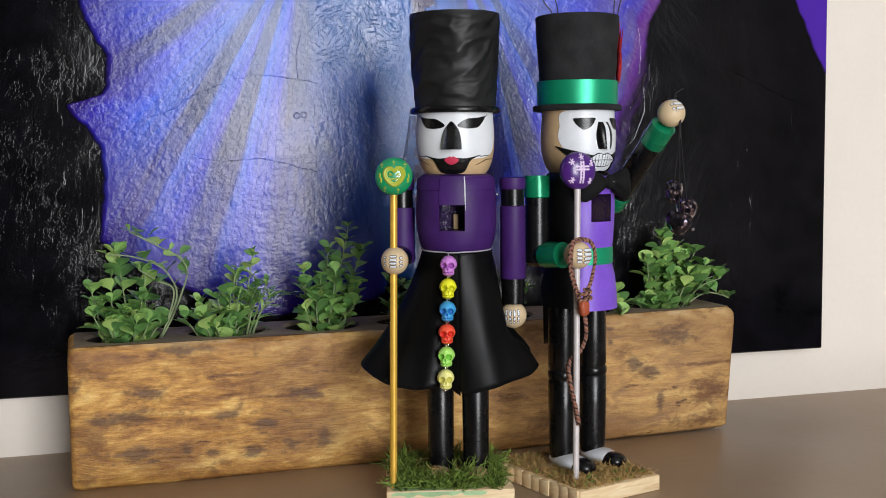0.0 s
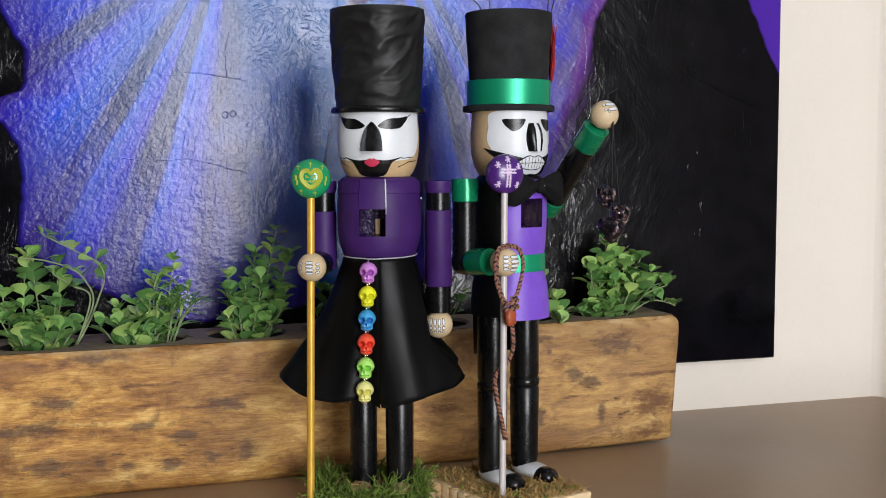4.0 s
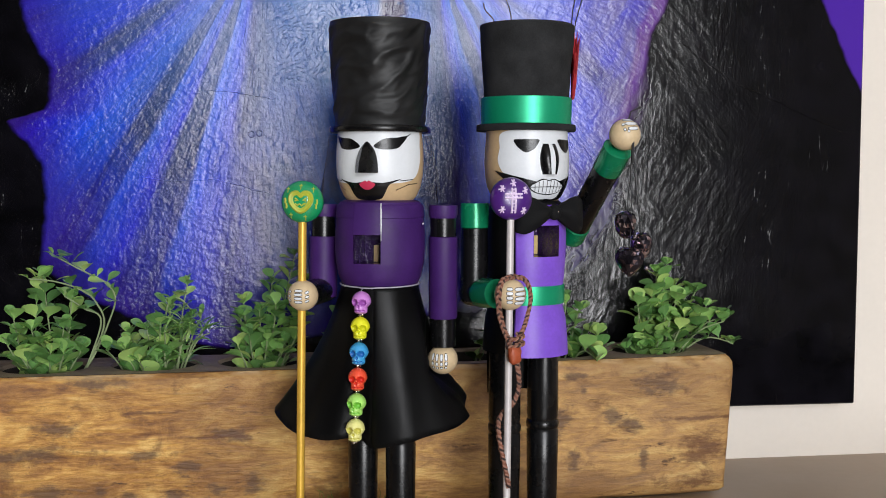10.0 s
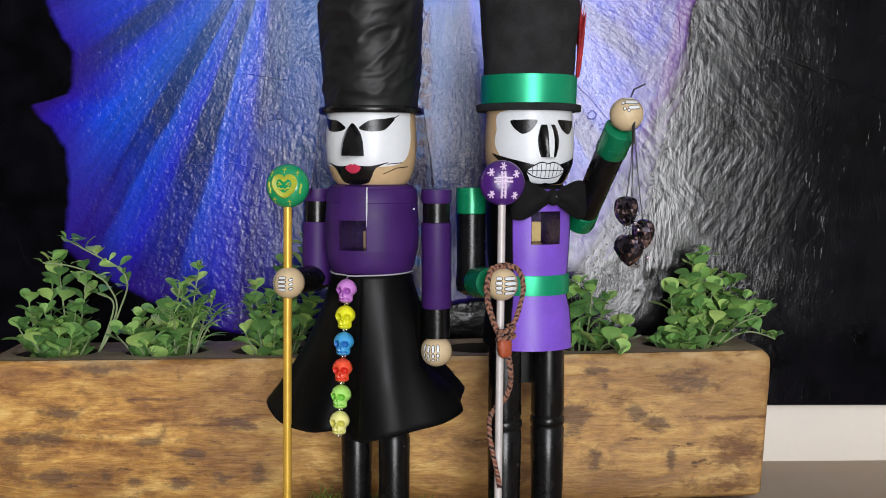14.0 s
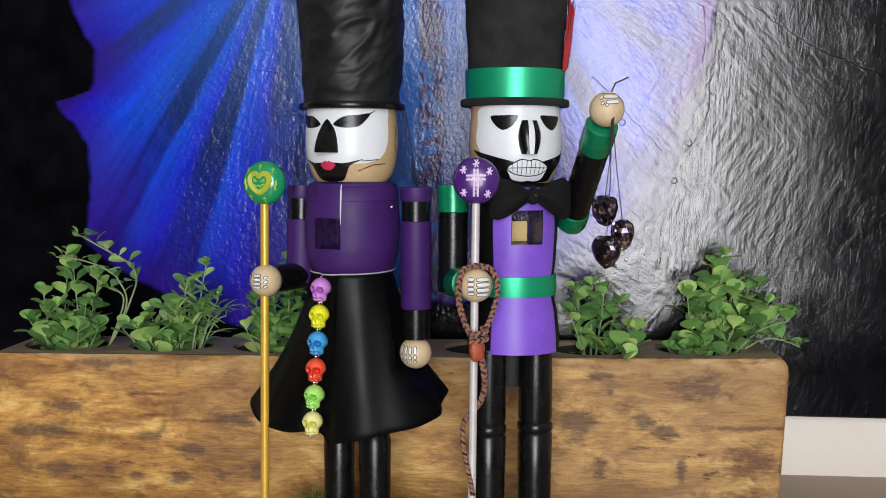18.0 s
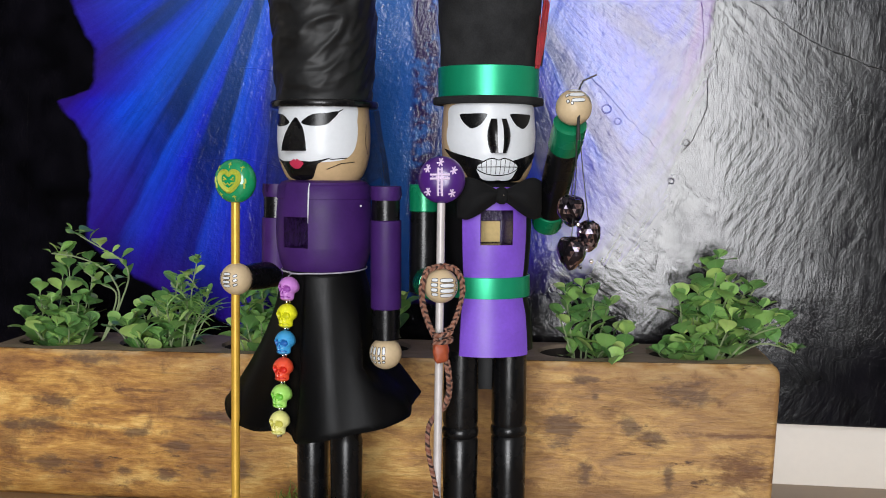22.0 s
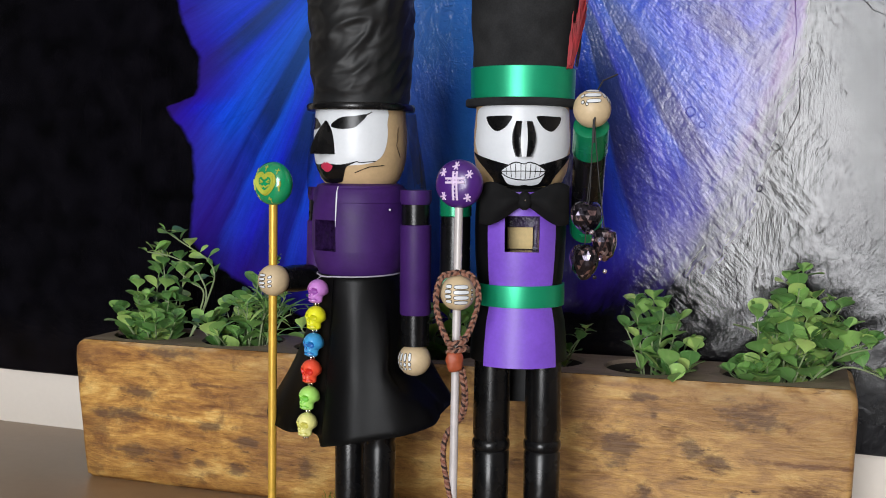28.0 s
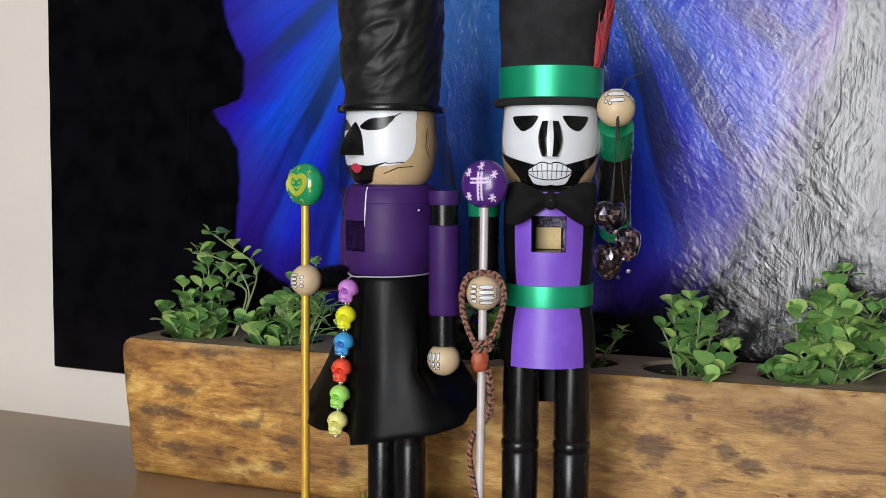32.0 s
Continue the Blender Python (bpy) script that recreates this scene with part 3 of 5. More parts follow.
slab("wall_east", 3.1, 3.2, BACK, WALL, -0.8, 1.8, M_DIM, "unseen side wall, dark to dim reflections", "wall")
slab("floor", -2.5, 3.2, BACK - 0.1, WALL + 0.12, -0.9, -0.8, M_FLOOR, "unseen plain floor, dark to limit bounce light", "floor")
slab("ceiling", -2.5, 3.2, BACK - 0.1, WALL + 0.12, 1.8, 1.9, M_CEIL, "unseen plain ceiling, toned to limit bounce light", "ceiling")
bm = bmesh.new()
for a in ((-2.5, WX0, -0.8, 1.8), (WX1, 3.2, -0.8, 1.8), (WX0, WX1, -0.8, WZ0), (WX0, WX1, WZ1, 1.8)):
    box(bm, a[0], a[1], BACK - 0.1, BACK, a[2], a[3])
tagged(finish("wall_south", bm, M_DIM), "unseen dark wall round the window opening, dims reflections", "wall", kind="structure")
win = thing("window_1", pose(0, 0, 0), "plain white framed daylight window", "window", kind="structure")
bm = bmesh.new()
for a in ((WX0, WX0 + 0.05, WZ0, WZ1), (WX1 - 0.05, WX1, WZ0, WZ1), (WX0 + 0.05, WX1 - 0.05, WZ0, WZ0 + 0.05), (WX0 + 0.05, WX1 - 0.05, WZ1 - 0.05, WZ1)):
    box(bm, a[0], a[1], BACK - 0.08, BACK - 0.02, a[2], a[3])
part("window_frame", bm, M_FRAME, win)
# the sideboard top on which all stands
tagged(finish("tabletop", box(bmesh.new(), -1.1, NICHE - 0.002, 0.62, WALL + 0.03, -0.04, 0.0, 0, 0.004), M_TABLE), "smooth taupe painted sideboard top against the wall", "sideboard", kind="structure")
slab("sideboard_body", -1.08, NICHE - 0.003, 0.65, WALL - 0.02, -0.8, -0.04, M_TABLE, "taupe painted sideboard body", "sideboard")

# ---- the canvas on the wall ----
CX0, CX1, CZ0, CZ1, CY = -0.315, 0.845, 0.0668, 0.98, 1.242
canvas = thing("canvas_painting", pose(0, 0, 0), "large glossy textured canvas with a blue butterfly on black", "painting")
part("canvas_edge", box(bmesh.new(), CX0, CX1, CY, wall_y(CX0) - 0.001, CZ0, CZ1, 0, 0.002), M_CANVAS, canvas, "black painted canvas sides")
bm = bmesh.new()
nx, nz = 58, 46
grid = [[bm.verts.new((CX0 + 0.002 + (CX1 - CX0 - 0.004) * i / nx, CY - 0.0012 - 0.0008 * noise.noise((i * 0.4, j * 0.4, 0)), CZ0 + 0.002 + (CZ1 - CZ0 - 0.004) * j / nz)) for i in range(nx + 1)] for j in range(nz + 1)]
for j in range(nz):
    for i in range(nx):
        bm.faces.new((grid[j][i], grid[j][i + 1], grid[j + 1][i + 1], grid[j + 1][i]))
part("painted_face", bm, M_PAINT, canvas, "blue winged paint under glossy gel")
# long ridges and rings of gel that stand out from the face
ridges = [[(-.009, .358), (.032, .372), (.063, .390), (.106, .406), (.136, .410), (.165, .407), (.193, .402)], [(.030, .356), (.045, .340), (.058, .323), (.091, .317), (.134, .318), (.191, .303)],
          [(.478, .402), (.494, .387), (.522, .356), (.547, .329)], [(.584, .470), (.587, .44), (.585, .416)], [(.592, .399), (.591, .370), (.580, .341), (.569, .329)], [(-.105, .39), (-.108, .33), (-.107, .27), (-.110, .22)],
          [(-.090, .245), (-.082, .22), (-.066, .205)], [(.63, .47), (.69, .43), (.76, .40), (.82, .375)], [(.176, .455), (.171, .43), (.172, .405)]]
for way in ridges:
    bm = bmesh.new()
    line = smooth_line(way, 12, closed=False)
    tube(bm, [(x + .0016 * noise.noise((x * 90, z * 90, 2)), CY - .0012, z + .0016 * noise.noise((x * 90, z * 90, 5))) for x, z in line], [.0007 * (.5 + .7 * abs(noise.noise((x * 40, z * 40, 1)))) for x, z in line], 6)
    part("gel_ridge", bm, M_PAINT, canvas)
for x, z, q in ((.497, .369, .0042), (.508, .357, .0030), (.573, .337, .0030), (.170, .366, .0032), (.178, .367, .0030), (.560, .30, .0026)):
    bm = bmesh.new()
    tube(bm, [(x + q * math.cos(a), CY - .0012, z + q * math.sin(a)) for a in np.linspace(0, 2 * math.pi, 16, endpoint=False)], .0007, 6, closed=True)
    part("gel_ring", bm, M_PAINT, canvas)

# ---- wooden planter with seven round wells ----
PL, PD, PH, PTURN = 0.7255, 0.113, 0.1415, 3.2
HOLE, STEP = 0.039, 0.1
P_AT = pose(-0.072, 1.084, 0, 0, 0, PTURN)
planter = thing("wooden_planter", P_AT, "long hewn wooden mould planter with round wells", "planter")


def outline(inset, rad):
    """A rounded rectangle, counter-clockwise, as points."""
    x0, x1, y0, y1 = inset, PL - inset, inset, PD - inset
    out = []
    for cx, cy, a0 in ((x1 - rad, y0 + rad, -90), (x1 - rad, y1 - rad, 0), (x0 + rad, y1 - rad, 90), (x0 + rad, y0 + rad, 180)):
        for k in range(4):
            a = radians(a0 + 30 * k)
            out.append((cx + rad * math.cos(a), cy + rad * math.sin(a)))
    full = []
    for i, p in enumerate(out):
        q = out[(i + 1) % len(out)]
        k = (8, 60)[math.dist(p, q) > 0.2] if math.dist(p, q) > 0.03 else 1
        full += [(p[0] + (q[0] - p[0]) * s / k, p[1] + (q[1] - p[1]) * s / k) for s in range(k)]
    return full


bm = bmesh.new()
rows = []
layers = [(0.003, 0.0)] + [(0.0, 0.004 + 0.011 * k) for k in range(12)] + [(0.0008, PH - 0.007), (0.003, PH - 0.0025), (0.007, PH)]
for inset, z in layers:
    row = []
    for x, y in outline(inset, 0.0055 if z < PH else 0.003):
        k = noise.noise((x * 14, y * 14, z * 22)) * 0.0016 + noise.noise((x * 55, y * 55, z * 70)) * 0.0006
        dz = noise.noise((x * 22, 3, y * 22)) * 0.0018 if 0.1 < z else 0
        low, end = 1 - z / PH, x / PL
        dy = k + (0.018 - 0.008 * end) * low ** 1.2 if y < PD / 2 else -k      # the front leans in towards its foot
        dx = -0.004 * low * end ** 6                                            # and so does the end
        row.append(bm.verts.new((x + dx, y + (dy if z < PH else 0), z + (dz if z < PH else 0) + 0.003 * end ** 4)))
    rows.append(row)
for a, b in zip(rows, rows[1:]):
    for i in range(len(a)):
        bm.faces.new((a[i], a[(i + 1) % len(a)], b[(i + 1) % len(b)], b[i]))
bm.faces.new(rows[0][::-1])
part("body", bm, M_WOOD, planter, "golden brown hewn wood with dark knots", angle=60)
bm = bmesh.new()
first = 0.0553
for k in range(7):
    cx, cy = first + STEP * k, 0.061
    x0 = 0.0065 if k == 0 else cx - STEP / 2
    x1 = PL - 0.0065 if k == 6 else cx + STEP / 2
    y0, y1 = 0.0065, PD - 0.0065
    corners = [math.atan2(y - cy, x - cx) for x in (x0, x1) for y in (y0, y1)]
    angs = sorted([2 * math.pi * i / 36 - math.pi for i in range(36)] + corners)
    top, rim, lip, low = [], [], [], []
    for a in angs:
        c, s = math.cos(a), math.sin(a)
        t = min(((x1 if c > 0 else x0) - cx) / c if abs(c) > 1e-9 else 9, ((y1 if s > 0 else y0) - cy) / s if abs(s) > 1e-9 else 9)
        rise = lambda q: PH + 0.0004 + 0.003 * (q / PL) ** 4          # the board climbs a little to one end
        top.append(bm.verts.new((cx + c * t, cy + s * t, rise(cx + c * t))))
        w = HOLE * (1 + 0.018 * noise.noise((c + k * 3, s, 1)))
        rim.append(bm.verts.new((cx + c * (w + 0.002), cy + s * (w + 0.002), rise(cx + c * w))))
        lip.append(bm.verts.new((cx + c * w, cy + s * w, rise(cx + c * w) - 0.0034)))
        low.append(bm.verts.new((cx + c * w * 0.92, cy + s * w * 0.92, PH - 0.06)))
    n = len(angs)
    for i in range(n):
        j = (i + 1) % n
        for a, b in ((top, rim), (rim, lip), (lip, low)):
            bm.faces.new((a[i], a[j], b[j], b[i])).material_index = int(a is lip)
    bm.faces.new(low).material_index = 1
bmesh.ops.remove_doubles(bm, verts=bm.verts, dist=1e-5)
part("top_board", bm, [M_WOODTOP, M_WELL], planter, "greyish brown weathered top with bored wells")


# ---- the nutcrackers ----
W_AT, W_TURN = (0.283, 0.993), -22.0
M_AT, M_TURN = (0.410, 1.006), 19.5
W_POSE, M_POSE = pose(*W_AT, 0, 0, 0, W_TURN), pose(*M_AT, 0, 0, 0, M_TURN)
HEAD = [(.0270, .3015), (.0305, .3060), (.0335, .3130), (.0353, .3220), (.0360, .3330), (.0358, .3430), (.0350, .3520), (.0345, .3610)]
FIG = [M_PURPLE, M_BLACK, M_WHITE, M_BARE, M_HAND, M_RED, M_GREEN, M_VIOLET, M_HOLE, M_LEVER, M_MATT]
PUR, BLK, WHT, BAR, HND, RED, GRN, VIO, HOL, LEV, MAT = range(11)


def on_head(lift, prof=HEAD):
    def place(u, v):            # u in degrees round the head, v in height
        r = interp(prof, v) + lift
        return (r * math.sin(radians(u)), -r * math.cos(radians(u)), v)
    return place


def mirror(pts):
    return [(-u, v) for u, v in pts]


def strip(bm, a, b, w, place, mi, n=6):
    """A painted line between two (u, v)."""
    du, dv = b[0] - a[0], b[1] - a[1]
    k = math.hypot(du * 0.00062, dv) or 1
    pu, pv = -dv / k * w / 0.00062, du * 0.00062 / k * w
    l = [bm.verts.new(place(a[0] + du * i / n + pu, a[1] + dv * i / n + pv)) for i in range(n + 1)]
    r = [bm.verts.new(place(a[0] + du * i / n - pu, a[1] + dv * i / n - pv)) for i in range(n + 1)]
    for i in range(n):
        bm.faces.new((l[i], l[i + 1], r[i + 1], r[i])).material_index = mi


def fist(bm, c, r, m, rows):
    """A ball of bare wood with painted finger bones. rows: (turn, tilt, half length, half width, lean) in degrees on the ball."""
    ball(bm, (0, 0, 0), r, HND, m=m @ Matrix.Translation(c))
    for u0, v0, hl, hw, lean in rows:
        for grow, mi, lift in ((1.0, BLK, 0.00015), (0.72, WHT, 0.0003)):
            def place(u, v):
                rr = r + lift
                cv = math.cos(radians(v))
                return m @ (Vector(c) + rr * Vector((math.sin(radians(u)) * cv, -math.cos(radians(u)) * cv, math.sin(radians(v)))))
            thin = 0.0 if mi == BLK else 2.1
            patch(bm, oval(u0, v0, hl - thin, hw - thin, 14, 3.2, radians(lean)), place, mi, 2)


def limb(bm, a, b, segs, seg=28):
    """A turned limb from a to b; segs: (along 0..1, radius, material) as a profile."""
    a, b = Vector(a), Vector(b)
    turn = Vector((0, 0, 1)).rotation_difference(b - a).to_matrix().to_4x4()
    m = Matrix.Translation(a) @ turn
    length = (b - a).length
    for mi, prof in segs:
        lathe(bm, [(r, t * length) for t, r in prof], seg, mi, m)


def torso_hole(bm, half, z0, z1, y, deep):
    """The recess of the lever's slot: four sides and a back."""
    f = [bm.verts.new((x, y, z)) for x, z in ((-half, z0), (half, z0), (half, z1), (-half, z1))]
    k = [bm.verts.new((x, y + deep, z)) for x, z in ((-half, z0), (half, z0), (half, z1), (-half, z1))]
    for i in range(4):
        j = (i + 1) % 4
        bm.faces.new((f[i], f[j], k[j], k[i])).material_index = HOL
    bm.faces.new(k).material_index = HOL


def slotted(prof, z0, z1):
    """The profile with rings at the slot's ends."""
    zs = sorted({z for _, z in prof} | {z0, z1})
    return [(interp(prof, z), z) for z in zs]


def woman():
    bm = bmesh.new()
    lathe(bm, HEAD, 48, BAR)
    face = on_head(0.0005)
    patch(bm, smooth_line([(-76, .360), (0, .3612), (76, .360), (81, .346), (80, .333), (74, .3235), (60, .3178), (28, .3157), (0, .3160), (-28, .3157), (-60, .3178), (-74, .3235), (-80, .333), (-81, .346)]), face, WHT, 10)
    up = on_head(0.0009)
    patch(bm, smooth_line([(-46, .3195), (-22, .3165), (0, .3172), (22, .3165), (46, .3195), (30, .3150), (25, .3090), (19, .3035), (0, .3022), (-19, .3035), (-25, .3090), (-30, .3150)], 4), up, BLK, 6)
    eye = [(9, .3453), (15, .3492), (25, .3520), (40, .3527), (55, .3540), (46, .3472), (38, .3438), (21, .3431)]
    for e in (eye, mirror(eye)):
        patch(bm, smooth_line(e, 3), up, BLK, 4)
    for lash in ((55, .3537, 61, .3560), (51, .3529, 58, .3551)):
        for s in (1, -1):
            strip(bm, (s * lash[0], lash[1]), (s * lash[2], lash[3]), 0.00025, up, BLK, 2)
    lips = on_head(0.0014)
    patch(bm, smooth_line([(-11, .3152), (-5, .3175), (-2, .3182), (0, .3172), (2, .3182), (5, .3175), (11, .3152), (6, .3118), (0, .3108), (-6, .3118)], 3), lips, RED, 4)
    for s in (1, -1):                                   # a cheek line and a jaw line on the bare wood
        for a, b in (((44, .3180), (66, .3192)), ((40, .3105), (58, .3150)), ((58, .3150), (78, .3162)), ((98, .345), (95, .331)), ((95, .331), (104, .322))):
            strip(bm, (s * a[0], a[1]), (s * b[0], b[1]), 0.0003, up, BLK, 3)
    # nose: a pointed arch of a wedge, cut off flat below
    rows = []
    for j in range(11):
        k = j / 10
        w, d = .0088 * (1 - k ** 2.6) ** .8 + .0004, .0140 * (1 - k ** 1.7) + .0006
        rows.append([bm.verts.new((q * w, -(.0338 + e * d), .3243 + .0266 * k)) for q, e in ((-1, -.3), (-1, .25), (-.34, 1), (.34, 1), (1, .25), (1, -.3))])
    for j in range(10):
        for i in range(5):
            bm.faces.new((rows[j][i], rows[j][i + 1], rows[j + 1][i + 1], rows[j + 1][i])).material_index = BLK
    bm.faces.new(rows[0]).material_index = BLK
    # body with the slot of the lever
    z0, z1 = .2510, .2745
    prof = slotted([(.0285, .2290), (.0315, .2320), (.0345, .2395), (.0368, .2500), (.0376, .2620), (.0373, .2760), (.0362, .2880), (.0352, .2960), (.0335, .3005), (.0295, .3022)], z0, z1)
    lathe(bm, prof, 60, PUR, skip=lambda a, z: abs(a) < 18 and z0 < z < z1)
    torso_hole(bm, .0112, z0, z1, -.0362, .030)
    box(bm, -.0010, .0030, -.014, -.0065, z0 + .0005, z0 + .0140, BAR)
    plate = on_head(0.0008, prof)
    for x0, x1, a, b in ((-18, 18, z1, .3003),):        # raised jaw plate over the slot
        rows = [[bm.verts.new(plate(x0 + (x1 - x0) * i / 8, a + (b - a) * j / 6)) for i in range(9)] for j in range(7)]
        for j in range(6):
            for i in range(8):
                bm.faces.new((rows[j][i], rows[j][i + 1], rows[j + 1][i + 1], rows[j + 1][i])).material_index = PUR
    tube(bm, [plate(18.4, z) for z in np.linspace(.2700, .3002, 8)], [.0002, .0003, .0005, .0006, .0006, .0007, .0006, .0004], 6, WHT)
    lathe(bm, [(.0362, .2876), (.0369, .2880), (.0361, .2975), (.0346, .2990)], 60, PUR, a0=19, a1=341, cap=False)          # collar edge
    # arms
    arm = [(PUR, [(.0, .0095), (.0, .0118), (.06, .0122), (.09, .0112)]), (BLK, [(.09, .0108), (.22, .0108)]), (PUR, [(.22, .0112), (.225, .0119), (.79, .0119), (.8, .0112)]), (BLK, [(.8, .0110), (1.0, .0107), (1.0, .006)])]
    limb(bm, (.052, .009, .2980), (.052, .010, .1800), arm)
    ball(bm, (.0385, -.0050, .2830), .0009, WHT, 10, 6)                      # the pin of the arm
    fist(bm, (.052, .0095, .1690), .0126, Matrix(), [(u, v + abs(u) * .12, 6.4, tall, 0) for v, tall in ((13, 15.0), (-12, 8.0), (-28, 5.5)) for u in (-27, -9, 9, 27)])
    limb(bm, (-.052, .006, .2980), (-.052, .004, .2180), [(PUR, [(.0, .0095), (.0, .0118), (.08, .0122), (.13, .0112)]), (BLK, [(.13, .0108), (.34, .0108)]), (PUR, [(.34, .0112), (.345, .0119), (.98, .0119), (1.0, .008)])])
    limb(bm, (-.052, .012, .2250), (-.052, -.036, .2250), [(BLK, [(.0, .004), (.03, .0105), (.75, .0108), (.97, .0098), (1, .006)])])
    fist(bm, (-.0515, -.0445, .2250), .0125, Matrix(), [(2, v, 17, 6.2, 0) for v in (-20, -6, 8, 22)] + [(36, v, 9, 5.5, 20) for v in (-16, 0, 16)] + [(-36, v, 8, 5.5, -15) for v in (-14, 2, 18)])
    # legs and feet
    for s in (1, -1):
        limb(bm, (s * .0168 - .001, .008, .020), (s * .0168 - .001, .008, .125), [(BLK, [(.0, .0120), (.3, .0125), (.72, .0129), (.76, .0118), (.79, .0130), (1.0, .0130)])])
        ball(bm, (s * .0185, -.008, .0200), (.0105, .018, .0065), BAR)
    return finish("nutcracker", bm, FIG, m=W_POSE)


def man():
    bm = bmesh.new()
    lathe(bm, HEAD, 48, BAR)
    face = on_head(0.0005)
    patch(bm, smooth_line([(-66, .359), (0, .3612), (66, .359), (70, .345), (72, .334), (60, .3225), (36, .3165), (0, .315), (-36, .3165), (-60, .3225), (-72, .334), (-70, .345)]), face, WHT, 10)
    up = on_head(0.0009)
    # the dark jaw with its upturned, tapering ends
    patch(bm, smooth_line([(-78, .3272), (-58, .3212), (-41, .3176), (-26, .3168), (0, .3160), (26, .3168), (41, .3176), (58, .3212), (78, .3272), (64, .3205), (51, .3142), (43, .3080), (38, .3030), (0, .3020), (-38, .3030), (-43, .3080), (-51, .3142), (-64, .3205)], 4), up, BLK, 6)
    eye = [(14.5, .3527), (24, .3531), (36, .3529), (48.5, .3525), (46, .3485), (40, .3446), (32, .3419), (22, .3446), (16, .3495)]
    for e in (eye, mirror(eye)):
        patch(bm, smooth_line(e, 3), up, BLK, 4)
    # white chin, then the teeth in their black outline
    t1, t2, t3 = on_head(0.0013), on_head(0.0017), on_head(0.0021)
    patch(bm, smooth_line([(-27, .3128), (-25, .3085), (-21, .3042), (-8, .3030), (2, .3036), (10, .3031), (21, .3042), (25, .3085), (27, .3128), (14, .3105), (0, .3098), (-14, .3105)], 3), t1, WHT, 5)
    mouth = [(-27, .3130), (-18.5, .3170), (-8.5, .3197), (0.5, .3185), (6.5, .3197), (17.5, .3177), (27, .3133), (19, .3092), (9, .3077), (0, .3073), (-9, .3077), (-19, .3092)]
    patch(bm, smooth_line([(u * 1.05, .3132 + (v - .3132) * 1.09) for u, v in mouth], 3), t2, BLK, 4)
    patch(bm, smooth_line([(u * .97, .3132 + (v - .3132) * .96) for u, v in mouth], 3), t3, WHT, 5)
    t4 = on_head(0.0025)
    for u in (-20, -14.5, -9, -3, 2.5, 8, 14, 20):
        k = 1 - (abs(u) / 30) ** 2
        strip(bm, (u * .98, .3133 - .0054 * k), (u, .3133 + .0058 * k), .00022, t4, BLK, 4)
    strip(bm, (-26, .3132), (0, .3136), .00028, t4, BLK, 8)
    strip(bm, (0, .3136), (26, .3134), .00028, t4, BLK, 8)
    # nose: a rounded block, black with a white bridge
    rows = []
    for j in range(9):
        v = .3238 + .0254 * j / 8
        w = .0055 + .0033 * math.sin(math.pi * (j + .4) / 8.8)
        d = .0075 * (1 - 0.75 * (j / 8) ** 4)
        rows.append([bm.verts.new((x * w, -(.0352 + d * q), v)) for x, q in ((-1, -.25), (-.95, .45), (-.66, .90), (-.27, 1.02), (.27, 1.02), (.66, .90), (.95, .45), (1, -.25))])
    for j in range(8):
        for i in range(7):
            bm.faces.new((rows[j][i], rows[j][i + 1], rows[j + 1][i + 1], rows[j + 1][i])).material_index = WHT if i == 3 and j < 8 else BLK
    bm.faces.new(rows[0]).material_index = BLK
    bm.faces.new(rows[-1]).material_index = BLK
    # coat, front panel, slot
    z0, z1 = .2550, .2812
    base = [(.0300, .1720), (.0366, .1728), (.0362, .1840), (.0345, .2020), (.0318, .2130), (.0315, .2290), (.0325, .2360), (.0336, .2520), (.0342, .2680), (.0340, .2820), (.0335, .2920), (.0320, .2985), (.0280, .3020)]
    prof = slotted(base, z0, z1)
    lathe(bm, prof, 64, MAT, skip=lambda a, z: abs(a) < 22 and z0 < z < z1)
    panel = [(r + .0012, z) for r, z in prof if .1728 < z < .3]
    panel = [(.0380, .1705)] + panel
    lathe(bm, panel, 36, VIO, a0=-47, a1=47, cap=False, skip=lambda a, z: abs(a) < 20.5 and z0 < z < z1,
          bend=lambda a, r, z: (r - (0.0016 if abs(a) > 46.9 else 0), z))
    torso_hole(bm, .0122, z0, z1, -.0330, .034)
    box(bm, -.0100, .0090, -.005, .0005, z0 + .0005, z0 + .0165, LEV)
    lathe(bm, [(.0340, .1320), (.0348, .1740)], 16, MAT, a0=138, a1=222, cap=False)          # tails of the coat
    lathe(bm, [(.0325, .1320), (.0333, .1740)], 16, MAT, a0=138, a1=222, cap=False)
    # arms: one bent, one raised
    limb(bm, (-.049, .003, .2995), (-.049, .003, .2150), [(GRN, [(.0, .009), (.0, .0118), (.05, .0122), (.24, .0120), (.25, .0108)]), (BLK, [(.25, .0114), (.98, .0116), (1, .008)])])
    limb(bm, (-.0485, .012, .2230), (-.0460, -.042, .2265), [(BLK, [(.0, .004), (.03, .0112), (.35, .0114)]), (GRN, [(.35, .0118), (.40, .0124), (.80, .0122), (.82, .008)])])
    fist(bm, (-.0455, -.0505, .2270), .0128, Matrix(), [(13, v, 27, 7.8, 0) for v in (-28, -11, 6, 23)] + [(-32, v, 13, 7.2, 0) for v in (-24, -8, 8, 24)] + [(52, v, 6, 5, 0) for v in (-16, -2, 12)])
    a, b = Vector((.0490, .004, .2690)), Vector((.0440, -.0745, .3490))
    limb(bm, a, b, [(GRN, [(-.03, .006), (-.01, .0112), (.02, .0122), (.13, .0122), (.14, .0105)]), (BLK, [(.14, .0114), (.74, .0114)]), (GRN, [(.74, .0118), (.75, .0124), (.95, .0122), (.97, .008)])])
